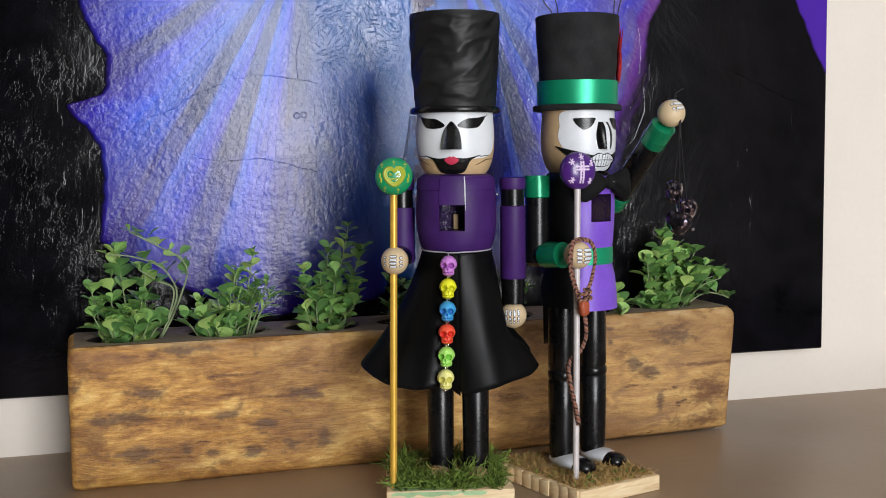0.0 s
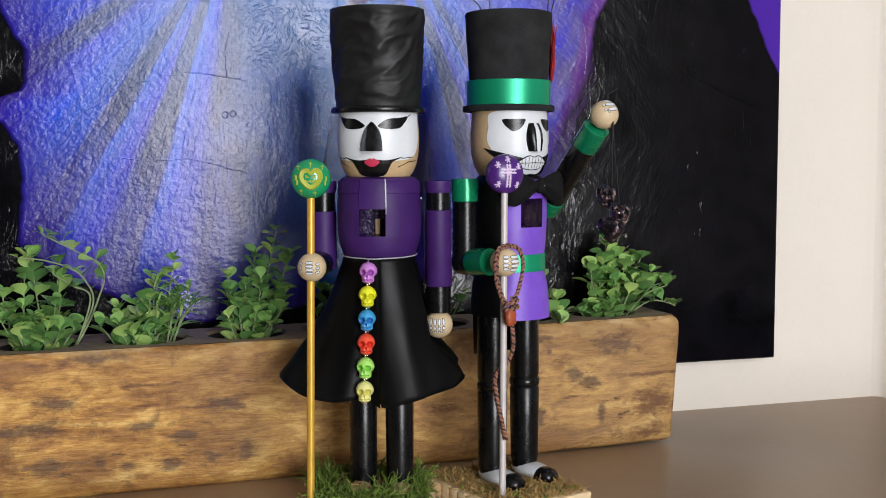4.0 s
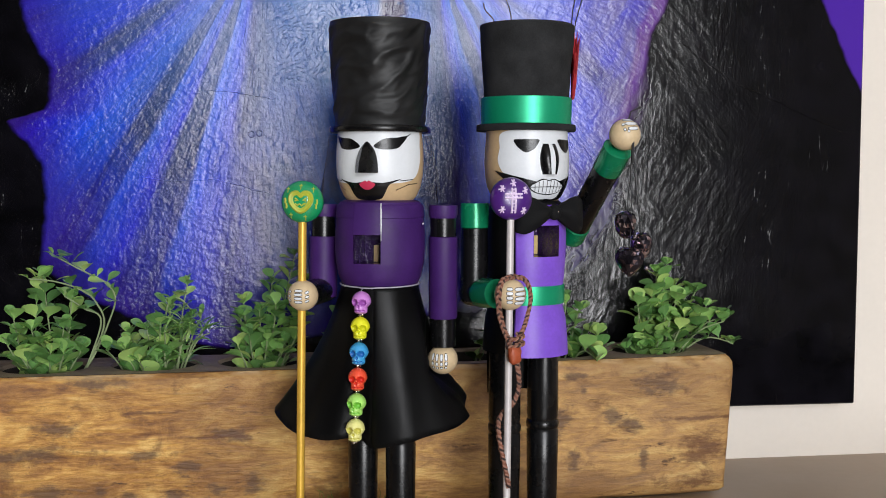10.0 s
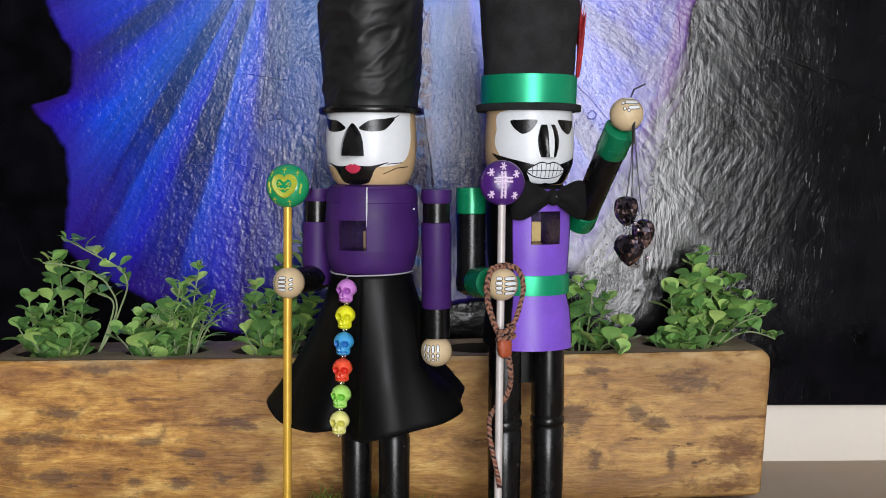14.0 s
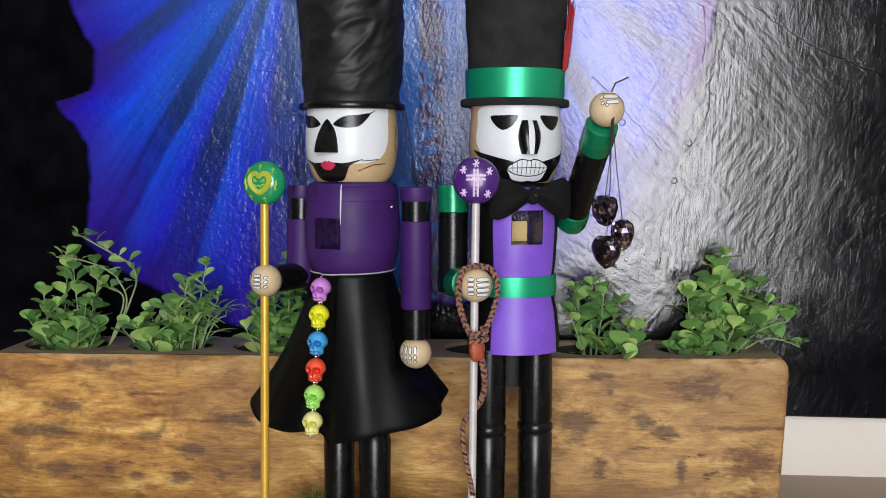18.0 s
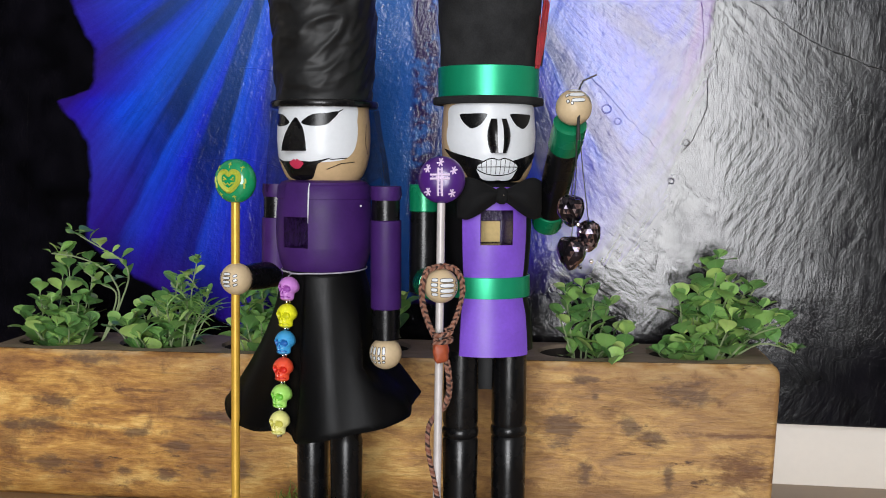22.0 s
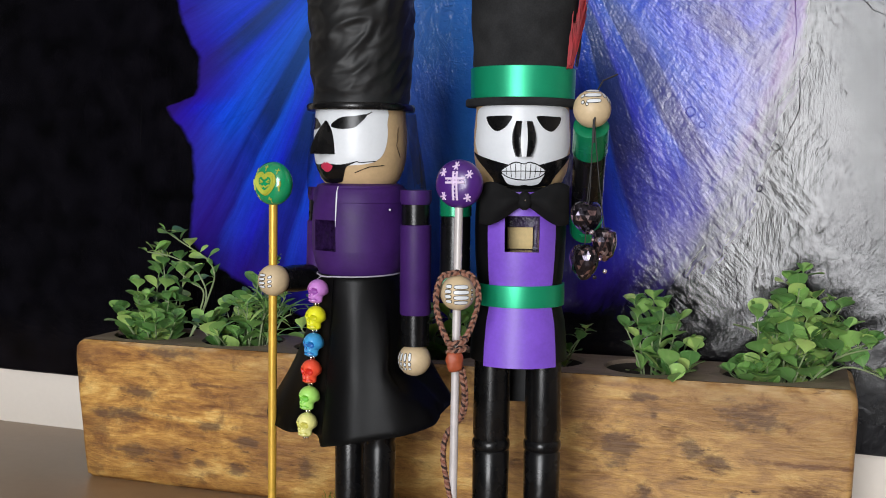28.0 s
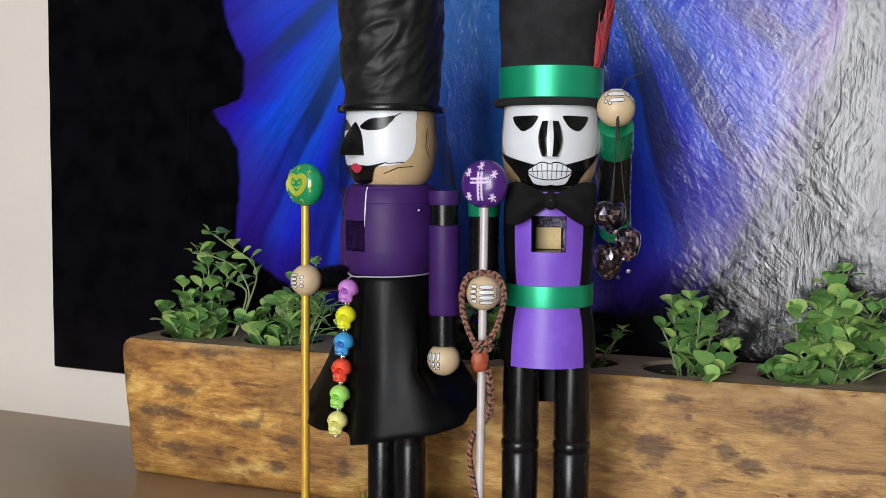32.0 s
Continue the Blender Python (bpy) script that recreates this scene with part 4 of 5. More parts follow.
    fist(bm, (.0435, -.0810, .3560), .0128, Matrix(), [(-4, 66, 56, 9.5, 0), (-2, 43, 36, 9, 2), (0, 22, 25, 7.5, 4), (-44, 38, 8, 7, 30), (-36, 17, 6, 6.5, 30), (-22, 12, 5, 6, 20), (48, 44, 8, 13, -24), (60, 30, 7, 13, -24), (72, 22, 6, 12, -24)])
    # legs with a turned knee ring, shoes with white spats
    for s in (1, -1):
        limb(bm, (s * .0195, .001, .024), (s * .0195, .001, .174), [(BLK, [(.0, .0118), (.06, .0130), (.30, .0137), (.505, .0140), (.518, .0128), (.527, .0142), (.548, .0145), (.565, .0142), (.574, .0130), (.60, .0139), (.8, .0137), (1.0, .0133)])])
        ball(bm, (s * .0200, -.010, .0215), (.0135, .0270, .0075), WHT)
        ball(bm, (s * .0200, -.0300, .0200), (.0120, .0125, .0085), BLK)
    return finish("nutcracker", bm, FIG, m=M_POSE)


tagged(woman(), "wooden nutcracker figure painted as a purple lady skeleton", "nutcracker", "nutcracker pair")
tagged(man(), "wooden nutcracker figure painted as a black and violet skeleton", "nutcracker", "nutcracker pair")


# ---- hats ----
def wrinkle(bm, amount, size, squash=(1, 1, 1), keep=lambda v: True):
    bm.normal_update()
    for v in bm.verts:
        if keep(v):
            k = noise.noise((v.co.x * size * squash[0], v.co.y * size * squash[1], v.co.z * size * squash[2] + v.co.x * 18)) + 0.5 * noise.noise(v.co * size * 2.3)
            v.co += v.normal * amount * k


hat = thing("top_hat", W_POSE @ pose(0, 0, .3574), "tall black wrinkled satin top hat with narrow brim", "hat", "top hats")
bm = bmesh.new()
prof = [(.0372 + .0042 * (i / 56) ** 1.2, .0055 + .0835 * i / 56) for i in range(57)] + [(.0413, .0903), (.0400, .0902), (.036, .0890), (.02, .0884), (.004, .0882)]
lathe(bm, prof, 130)
for v in bm.verts:
    a, z = math.atan2(v.co.x, -v.co.y), v.co.z
    if .007 < z < .0888 and math.hypot(v.co.x, v.co.y) > .036:
        k = 0.0                                             # draped folds that run aslant round the crown
        for size, amp in ((1.0, .0024), (2.2, .0009)):
            q = noise.noise((a * 1.05 * size + z * 14, (z * 54 - a * 1.25 + .7 * math.sin(a * 2.1)) * size, 3.1 * size))
            k += amp * (0.5 - min(1.0, abs(q) * 2.3))
        k += .0012 * noise.noise((math.cos(a) * 2, math.sin(a) * 2, z * 40))
        k *= min(1.0, (z - .007) / .006, (.0888 - z) / .004)
        v.co.x, v.co.y = v.co.x * (1 + k / .04), v.co.y * (1 + k / .04)
part("crown", bm, M_CLOTH, hat, angle=70)
part("brim", (b := bmesh.new(), lathe(b, [(.0350, 0), (.0412, .0002), (.0420, .0012), (.0420, .0040), (.0412, .0052), (.0370, .0058)], 56))[0], M_BLACK, hat)
bm = bmesh.new()
lathe(bm, [(.0425, -.0010), (.0445, -.0180), (.0480, -.0380), (.0500, -.0600)], 44, 0, a0=98, a1=292, cap=False, bend=lambda a, r, z: (r * (1 + .05 * math.sin(a * .21) * (-z / .06)), z + .006 * math.sin(a * .13) * (-z / .06)))
part("veil", bm, M_VEIL, hat, "sheer black tulle veil")

hat2 = thing("top_hat", M_POSE @ pose(0, .001, .3605), "tall black felt top hat with a green ribbon", "hat", "top hats")
bm = bmesh.new()
lathe(bm, [(.0362 + .0040 * (i / 16) ** 1.3, .0055 + .0830 * i / 16) for i in range(17)] + [(.0402, .0892), (.0395, .0900), (.036, .0893), (.02, .0886), (.004, .0884)], 64)
wrinkle(bm, .0011, 34, (1, 1, 1.5), keep=lambda v: .03 < v.co.z < .0885)
part("crown", bm, M_FELT, hat2, angle=70)
part("brim", (b := bmesh.new(), lathe(b, [(.0345, 0), (.0420, .0002), (.0426, .0012), (.0426, .0044), (.0420, .0055), (.0360, .0058)], 56))[0], M_FELT, hat2)
bm = bmesh.new()
lathe(bm, [(.0377, .0056), (.0385, .0060), (.0388, .0170), (.0390, .0280), (.0384, .0284)], 64, cap=False)
part("ribbon", bm, M_RIBBON, hat2, "shiny green satin ribbon band")
feather = new("feather_tuft")
feather.parent = hat2
bm = bmesh.new()
rnd = random.Random(5)
for k in range(230):
    t = rnd.random()
    a = radians(rnd.uniform(49, 60) + 20 * t)
    out, along = Vector((math.sin(a), -math.cos(a), 0)), Vector((math.cos(a), math.sin(a), 0))
    b0 = out * (.0385 + .0018 * t + rnd.uniform(0, .0020)) + Vector((0, 0, .027 + .030 * t))
    up = (along * rnd.uniform(.05, .38) + out * rnd.uniform(.02, .14) + Vector((0, 0, 1))).normalized() * rnd.uniform(.018, .036)
    bow = along * rnd.uniform(-.002, .002)
    tube(bm, [b0, b0 + up * .5 + bow, b0 + up + bow * 2.2], [.0008, .0009, .0002], 4)
part("plume", bm, M_FEATHER, feather, "wispy dark red feather")
for k, (x, y, lean, length) in enumerate(((.0375, -.0150, .12, .085), (.0392, -.0100, .08, .10), (.004, .034, -.22, .062), (-.036, -.004, -.45, .018))):
    bm = bmesh.new()
    z = .030 if k < 2 else .088
    tube(bm, [(x + lean * length * t * t + .002 * math.sin(7 * t), y + .004 * t, z + length * t) for t in np.linspace(0, 1, 9)], .00055, 5)
    part("wire", bm, M_BLKTHREAD, feather, "thin black curling wire")

# ---- lady's skirt, belt cord and skull beads ----
bm = bmesh.new()
rows = []
NS, NR = 130, 24
FLARE = [(-14, .004), (-4, .004), (9, .015), (24, .025), (50, .030), (80, .041), (96, .047), (108, .036), (122, .049), (137, .038), (150, .048), (180, .030), (210, .034), (235, .032), (262, .058), (282, .060), (305, .040), (322, .026), (346, .009), (360, .007), (370, .013)]
DROP = [(-14, .120), (0, .124), (9, .130), (24, .126), (50, .120), (80, .114), (96, .110), (108, .106), (122, .096), (137, .103), (150, .100), (180, .112), (210, .118), (235, .110), (262, .104), (282, .110), (305, .122), (322, .126), (346, .122), (360, .126), (370, .131)]


def soft_table(table, a):
    """A smooth reading between rows of (angle, value)."""
    xs, ys = [p[0] for p in table], [p[1] for p in table]
    return sum(w * float(np.interp(a + d, xs, ys)) for d, w in ((-6, .25), (0, .5), (6, .25)))


for j in range(NR + 1):
    t = j / NR
    row = []
    for i in range(NS + 1):
        a = -26 + 395 * i / NS                                  # a wrap whose free edge laps over at the front
        q = a + 360 if a < 0 else a
        over = -.0022 if a < 9 else max(0.0, (a - 335) / 34) * .0012
        r = .0318 + soft_table(FLARE, min(q, 369)) * (.55 * t + .45 * t ** 2.2) + over * (.3 + .7 * t) + t * .0010 * math.sin(radians(a * 11))
        z = .2325 - soft_table(DROP, min(q, 369)) * t - (0 if a > 9 else -.006 * t)
        hang = .0368 + max(0.0, .160 - z) * 1.25 + max(0.0, abs(a - 98) - 15) * .0011        # pressed in beside the hanging hand
        r = min(r, hang) if r < hang + .002 or a > 150 or z < .120 else hang + .0015
        row.append(bm.verts.new((r * math.sin(radians(a)), -r * math.cos(radians(a)), z)))
    rows.append(row)
for j in range(NR):
    for i in range(NS):
        bm.faces.new((rows[j][i], rows[j][i + 1], rows[j + 1][i + 1], rows[j + 1][i]))
bmesh.ops.solidify(bm, geom=bm.faces[:], thickness=.0007)
skirt = finish("skirt", bm, M_SATIN, m=W_POSE, angle=80)
tagged(skirt, "flared black satin wrap skirt on the lady nutcracker", "skirt")


def skull_mesh(name):
    """A small howlite-like bead: round cranium, hollow eyes, narrow jaw with teeth."""
    b = bmesh.new()
    bmesh.ops.create_icosphere(b, subdivisions=4, radius=1.0)
    for v in b.verts:
        x, y, z = v.co
        k = min(1.0, max(0.0, (-z - .20) / .26))
        jaw = k * k * (3 - 2 * k)
        full = math.hypot(x, y) or 1e-6
        ring = (1 - jaw) * full + jaw * min(1.0, full * 1.6) * .69
        x2, y2 = x / full * ring, y / full * ring
        px, pz = x2 * .0078, max(z, -.95) * (.0086 + .0017 * jaw)
        py = y2 * (.0090 * (1 - .40 * jaw) if y > 0 else .0080 + .0022 * jaw)
        v.co = Vector((px, py, pz))
        for s in (1, -1):                                       # eyes
            d = math.hypot((px - s * .0033) / .0031, (pz + .0008) / .0029)
            if y < -.2 and d < 1:
                v.co.y += .0040 * (1 - d * d)
        d = math.hypot(px / .0014, (pz + .0040) / .0018)
        if y < -.2 and d < 1:
            v.co.y += .0020 * (1 - d)
        if y < -.1 and abs(pz + .0068) < .0007:
            v.co.y += .0009
        if abs(x) > .6 and -.5 < z < 0:                          # hollow temples over the cheekbones
            v.co.x *= .94
    for f in b.faces:
        c = f.calc_center_median()
        dark = c.y < -.001 and any(math.hypot((c.x - s * .0033) / .0028, (c.z + .0008) / .0026) < 1 for s in (1, -1))
        dark |= c.y < -.001 and (math.hypot(c.x / .0012, (c.z + .0040) / .0016) < 1 or (abs(c.z + .0068) < .0006 and c.y < -.003))
        f.material_index = 1 if dark else 0
    return b


string = thing("skull_bead_string", W_POSE, "string of six coloured skull beads hanging on the skirt", "beads")
colours = [("purple", (.56, .22, .62)), ("yellow", (.80, .80, .02)), ("blue", (.05, .34, .68)), ("red", (.84, .085, .035)), ("green", (.38, .74, .15)), ("pale_yellow", (.80, .77, .28))]
for k, (cname, c) in enumerate(colours):
    m1 = mat(cname + "_bead", c, 0.35, vary=0.08, coarse=120, coat=0.2)
    m2 = mat(cname + "_bead_hollow", tuple(v * v * 0.62 + v * 0.12 for v in c), 0.45, vary=0.1)
    at = (-.0032 - .00052 * k, -.0405 - .0016 * k, .2208 - .0204 * k)
    part("skull_bead", skull_mesh("b"), [m1, m2], string, cname.replace("_", " ") + " skull bead", m=pose(*at, -6, 0, (-3, 6, 2, 8, -4, 5)[k]))
    for side in (-.0007, .0009):
        bm = bmesh.new()
        ball(bm, (at[0] + side, at[1] - .0005 + side, at[2] - .0104 + side * .3), (.0011, .0011, .0015), seg=10, rows=6)
        part("spacer_bead", bm, M_CHROME, string, "small silver spacer bead")
bm = bmesh.new()
tube(bm, [(.0333 * math.sin(a), -.0333 * math.cos(a) - (.004 if abs(a) < .2 else 0), .2328 - .0012 * math.cos(a)) for a in np.linspace(-math.pi, math.pi, 48, endpoint=False)], .0006, 6, closed=True)
tube(bm, [(-.003, -.0355, .2315), (-.0034, -.0400, .2300), (-.0058, -.0490, .1080)], .0004, 5)
part("cord", bm, M_THREAD, string, "thin silvery waist cord")


# ---- staffs ----
def knob_y(u, v, r, h):
    q = min(1.0, math.hypot(u, v) / r)
    return h * (1 - q ** 2.6) ** 0.5


def staff(m, rod, knob, foot, top, r, h, turn, label, knob_label, rod_r):
    ob = thing("staff", m, label, "staff", "nutcracker staffs")
    bm = bmesh.new()
    f, t = Vector(foot), Vector(top)
    tube(bm, [f, f.lerp(t, .3), f.lerp(t, .6), t - (t - f).normalized() * (r * .9)], rod_r, 14)
    part("rod", bm, rod, ob)
    bm = bmesh.new()
    prof = [(r * math.sin(math.pi * j / 22) ** .78, -h * (1 - math.sin(math.pi * j / 22) ** 2.03) ** .5 * (1 if j <= 11 else -1)) for j in range(1, 22)]
    lathe(bm, prof, 44, 0, pose(0, 0, 0, -90))
    return part("knob", bm, knob, ob, knob_label, angle=60, m=pose(*t, 0, 0, turn))


KR, KH = .0172, .0105


def knob_line(bm, pts, w, closed=False):
    tube(bm, [(u, -knob_y(u, v, KR, KH) - .0001, v) for u, v in pts], w, 5, closed=closed)


def run(a, b, n=6):
    return [(a[0] + (b[0] - a[0]) * i / n, a[1] + (b[1] - a[1]) * i / n) for i in range(n + 1)]


knob = staff(W_POSE, M_GOLD, M_KNOBG, (-.0559, -.0425, .0165), (-.0512, -.0453, .3010), KR, KH, 12, "gold painted staff with a glossy green knob", "glossy green lacquered knob", .0034)
bm = bmesh.new()
heart = smooth_line([(0, .0048), (.0030, .0074), (.0072, .0064), (.0086, .0015), (.0058, -.0040), (0, -.0078), (-.0058, -.0040), (-.0086, .0015), (-.0072, .0064), (-.0030, .0074)], 4)
knob_line(bm, heart, .0017, True)
knob_line(bm, [(u * .80, v * .78 + .0002) for u, v in heart], .0010, True)
for s in (1, -1):
    knob_line(bm, [(s * .0045, .0030), (s * .0018, .0012), (s * .0046, .0010)], .0008)
knob_line(bm, [(-.0044, -.0010), (-.0024, -.0028), (-.0008, -.0016), (.0008, -.0030), (.0026, -.0016), (.0044, -.0010)], .0007)
for u, v in ((-.0128, .0010), (.0126, .0000), (-.0118, -.0030), (.0118, -.0035)):
    knob_line(bm, [(u, v - .0020), (u + .0004, v), (u, v + .0020)], .0009)
part("painted_heart", bm, M_YELLOW, knob, "yellow painted heart face")
for u, v in ((0, .0122), (-.0082, -.0108), (.0035, -.0125), (.0098, .0098), (-.0105, .0098)):
    bm = bmesh.new()
    knob_line(bm, [(u, v - .0024), (u, v + .0020)], .0004)
    knob_line(bm, [(u - .0014, v + .0006), (u + .0014, v + .0006)], .0004)
    part("painted_cross", bm, M_YELLOW, knob)

knob = staff(M_POSE, M_SILVER, M_KNOBP, (-.0475, -.0500, .0165), (-.0455, -.0505, .3040), KR, KH, -17, "silver painted staff with a purple knob", "dark purple knob with white marks", .0030)
bm = bmesh.new()
for off in (-.0014, .0014):                         # an outlined cross with a row of dots
    knob_line(bm, run((off, -.0112), (off * .9, .0088)), .00085)
    knob_line(bm, run((-.0070, .0024 + off), (.0070, .0026 + off)), .00085)
for v in (-.0090, -.0062, -.0034, -.0006, .0022, .0050, .0074):
    knob_line(bm, [(-.0004, v), (.0004, v)], .00045)
for u in (-.0052, -.0026, .0026, .0052):
    knob_line(bm, [(u - .0003, .0024), (u + .0003, .0024)], .00045)
part("painted_cross", bm, M_PEN, knob, "white painted cross")
for u, v in ((.0002, .0126), (-.0090, .0080), (.0098, .0068), (-.0088, -.0086), (.0086, -.0094)):
    bm = bmesh.new()
    for a in (12, 66, 118):
        a += 400 * u
        c, s = .0028 * math.cos(radians(a)), .0028 * math.sin(radians(a))
        knob_line(bm, [(u - c, v - s), (u, v), (u + c * .8, v + s * 1.1)], .0006)
    part("painted_star", bm, M_PEN, knob)

# ---- man's bow tie and belt ----
tie = thing("bow_tie", M_POSE @ pose(.001, -.0405, .2925), "black fabric bow tie at the nutcracker's collar", "bow tie")
for s in (1, -1):
    bm = bmesh.new()
    rows = []
    for i in range(13):
        t = i / 12
        hgt = .0042 + .0098 * math.sin(min(1, t * 1.2) * math.pi / 2) ** 1.3 - (.0025 * max(0, t - .8) / .2)
        thick = .0040 + .0050 * math.sin(t * math.pi) ** .7
        x = s * (.002 + .0300 * t)
        back = .0060 * t * t
        rows.append([bm.verts.new((x, back - thick * math.cos(a) * (1 + .34 * math.sin(3 * a + 4 * t) * (1 - .5 * t)), -.0010 * t + hgt * math.sin(a) * (1 + .06 * math.cos(5 * a)) - (.004 * t if math.sin(a) < 0 else 0))) for a in np.linspace(0, 2 * math.pi, 24, endpoint=False)])
    for a, b in zip(rows, rows[1:]):
        for k in range(24):
            bm.faces.new((a[k], a[(k + 1) % 24], b[(k + 1) % 24], b[k]))
    bm.faces.new(rows[0])
    bm.faces.new(rows[-1])
    part("loop", bm, M_BOW, tie, angle=70)
bm = bmesh.new()
ball(bm, (0, -.0030, 0), (.0056, .0055, .0066))
part("knot", bm, M_BOW, tie)
bm = bmesh.new()
ball(bm, (0, -.0086, .0005), (.0008, .0006, .0005), seg=8, rows=6)
part("staple", bm, M_CHROME, tie, "tiny silver fastener")
bm = bmesh.new()
lathe(bm, [(.0327, .2138), (.0336, .2142), (.0338, .2222), (.0336, .2298), (.0327, .2302)], 64, cap=False)
belt = tagged(finish("ribbon_belt", bm, M_RIBBON, m=M_POSE), "shiny green satin ribbon belt round the waist", "belt")


# ---- braided cord on the man's staff ----
def braid(parent, pts, r, mats):
    line = [Vector(p) for p in smooth_line(pts, 22, closed=False)]
    for k, one in enumerate(mats):
        out, side, run = [], None, 0.0
        for i, p in enumerate(line):
            d = (line[min(i + 1, len(line) - 1)] - line[max(i - 1, 0)]).normalized()
            side = d.orthogonal().normalized() if side is None else (side - d * side.dot(d)).normalized()
            run += (p - line[i - 1]).length if i else 0
            a = run / .00125 + 1.2 * noise.noise(p * 90)
            r2 = r * (1 + .45 * noise.noise(p * 140 + Vector((k * 5, 0, 0))))
            q = a + 2 * math.pi * k / len(mats)
            out.append(p + r2 * (side * math.sin(q) * 1.15 + d.cross(side) * math.sin(2 * q) * .6))
        bm = bmesh.new()
        tube(bm, out, r * .74, 6)
        part("strand", bm, one, parent)


cord = thing("braided_cord", M_POSE, "rust and tan braided cord looped over the staff", "cord")
S = (-.0465, -.0640)
WEAVE = [M_BRAID, M_BRAID2, M_BRAID3, M_BRAID2]
braid(cord, [(S[0] + .002, S[1] + .010, .242), (S[0] - .0105, S[1] + .007, .238), (S[0] - .0142, S[1] + .006, .222), (S[0] - .0105, S[1] + .006, .204), (S[0] - .002, S[1] + .006, .186), (S[0] + .004, S[1] + .006, .180)], .0013, WEAVE)
braid(cord, [(S[0] + .002, S[1] + .010, .242), (S[0] + .0120, S[1] + .007, .238), (S[0] + .0158, S[1] + .006, .224), (S[0] + .0110, S[1] + .006, .204), (S[0] + .004, S[1] + .006, .190), (S[0] - .001, S[1] + .006, .180)], .0013, WEAVE)
for turn in (0, 1):                                 # the cord is wound round itself above the knot
    braid(cord, [(S[0] + .001 + .0062 * math.sin(q), S[1] + .005 - .0048 * math.cos(q), .1875 + .0055 * turn + .003 * q / math.pi) for q in np.linspace(-2.6, 2.6, 7)], .0012, WEAVE)
braid(cord, [(S[0] + .001, S[1] + .007, .184), (S[0] + .0055, S[1] + .008, .168), (S[0] + .0072, S[1] + .009, .152), (S[0] + .005, S[1] + .014, .138), (S[0] + .000, S[1] + .021, .130), (S[0] - .006, S[1] + .019, .122),
             (S[0] - .0080, S[1] + .014, .110), (S[0] - .006, S[1] + .012, .096), (S[0] - .003, S[1] + .011, .082), (S[0] - .001, S[1] + .0105, .070)], .0015, WEAVE)
bm = bmesh.new()
ball(bm, (S[0] - .001, S[1] + .003, .1800), (.0060, .0046, .0085))
wrinkle(bm, .0016, 190)
part("knot", bm, M_KNOT, cord, "orange leather knot")

# ---- crystals that hang from the raised fist ----
pendant = thing("crystal_pendant", M_POSE, "bundle of dark faceted crystal hearts on black threads", "pendant")
C = Vector((.0445, -.0915, .356))
for (dx, dy, z, r, tint, seed) in ((-.004, .004, .2850, .0122, "smoky crystal", 1), (.0080, -.001, .2680, .0122, "smoky crystal with rose glints in its colour", 2), (-.0055, -.004, .2560, .0128, "smoky crystal", 3)):
    bm = bmesh.new()
    bmesh.ops.create_icosphere(bm, subdivisions=3, radius=r)
    rnd = random.Random(seed)
    for v in bm.verts:
        q = v.co / r
        v.co *= rnd.uniform(.965, 1.035)
        v.co.y *= .68
        if q.z > .55:
            v.co.z -= r * .42 * (1 - abs(q.x)) * (q.z - .3)
        if q.z < 0:
            v.co.x *= 1 - .55 * (-q.z) ** 1.5
            v.co.z *= 1.1
    for f in bm.faces:
        # random facets take the lighter colours as painted glints
        f.material_index = rnd.choices((0, 1, 2), (16, 2, 1) if seed != 2 else (9, 4, 2))[0]
    part("crystal", bm, [M_CRYSTAL, M_CRYSTAL2, M_CRYSTAL3], pendant, tint, angle=4, m=pose(C.x + dx, C.y + dy, z, 0, 0, seed * 37))
    bm = bmesh.new()
    tube(bm, [(C.x - .001, C.y + .0005, .3545), (C.x + dx * .4, C.y + dy * .4, (z + .354) / 2), (C.x + dx, C.y + dy, z + r * .5)], .00038, 5)
    part("thread", bm, M_BLKTHREAD, pendant)
bm = bmesh.new()
tube(bm, [(C.x, C.y, .3550), (C.x - .0005, C.y - .0005, .345), (C.x - .0006, C.y - .0003, .3330)], .0007, 6)
part("hook", bm, M_BLKTHREAD, pendant)
for k in range(14):
    rnd = random.Random(40 + k)
    bm = bmesh.new()
    bmesh.ops.create_icosphere(bm, subdivisions=2, radius=rnd.uniform(.0012, .0020))
    part("bead", bm, M_CRYSTAL if k % 3 else M_CRYSTAL3, pendant, angle=4, m=pose(C.x + rnd.uniform(-.008, .010), C.y - .004 + rnd.uniform(-.005, .003), .2640 + rnd.uniform(-.028, .016)))
bm = bmesh.new()
tube(bm, [(C.x + .002, C.y + .010, .3680), (C.x + .006, C.y + .012, .3750), (C.x + .016, C.y + .012, .3795)], .0006, 6)
part("loose_wire", bm, M_BLKTHREAD, pendant)


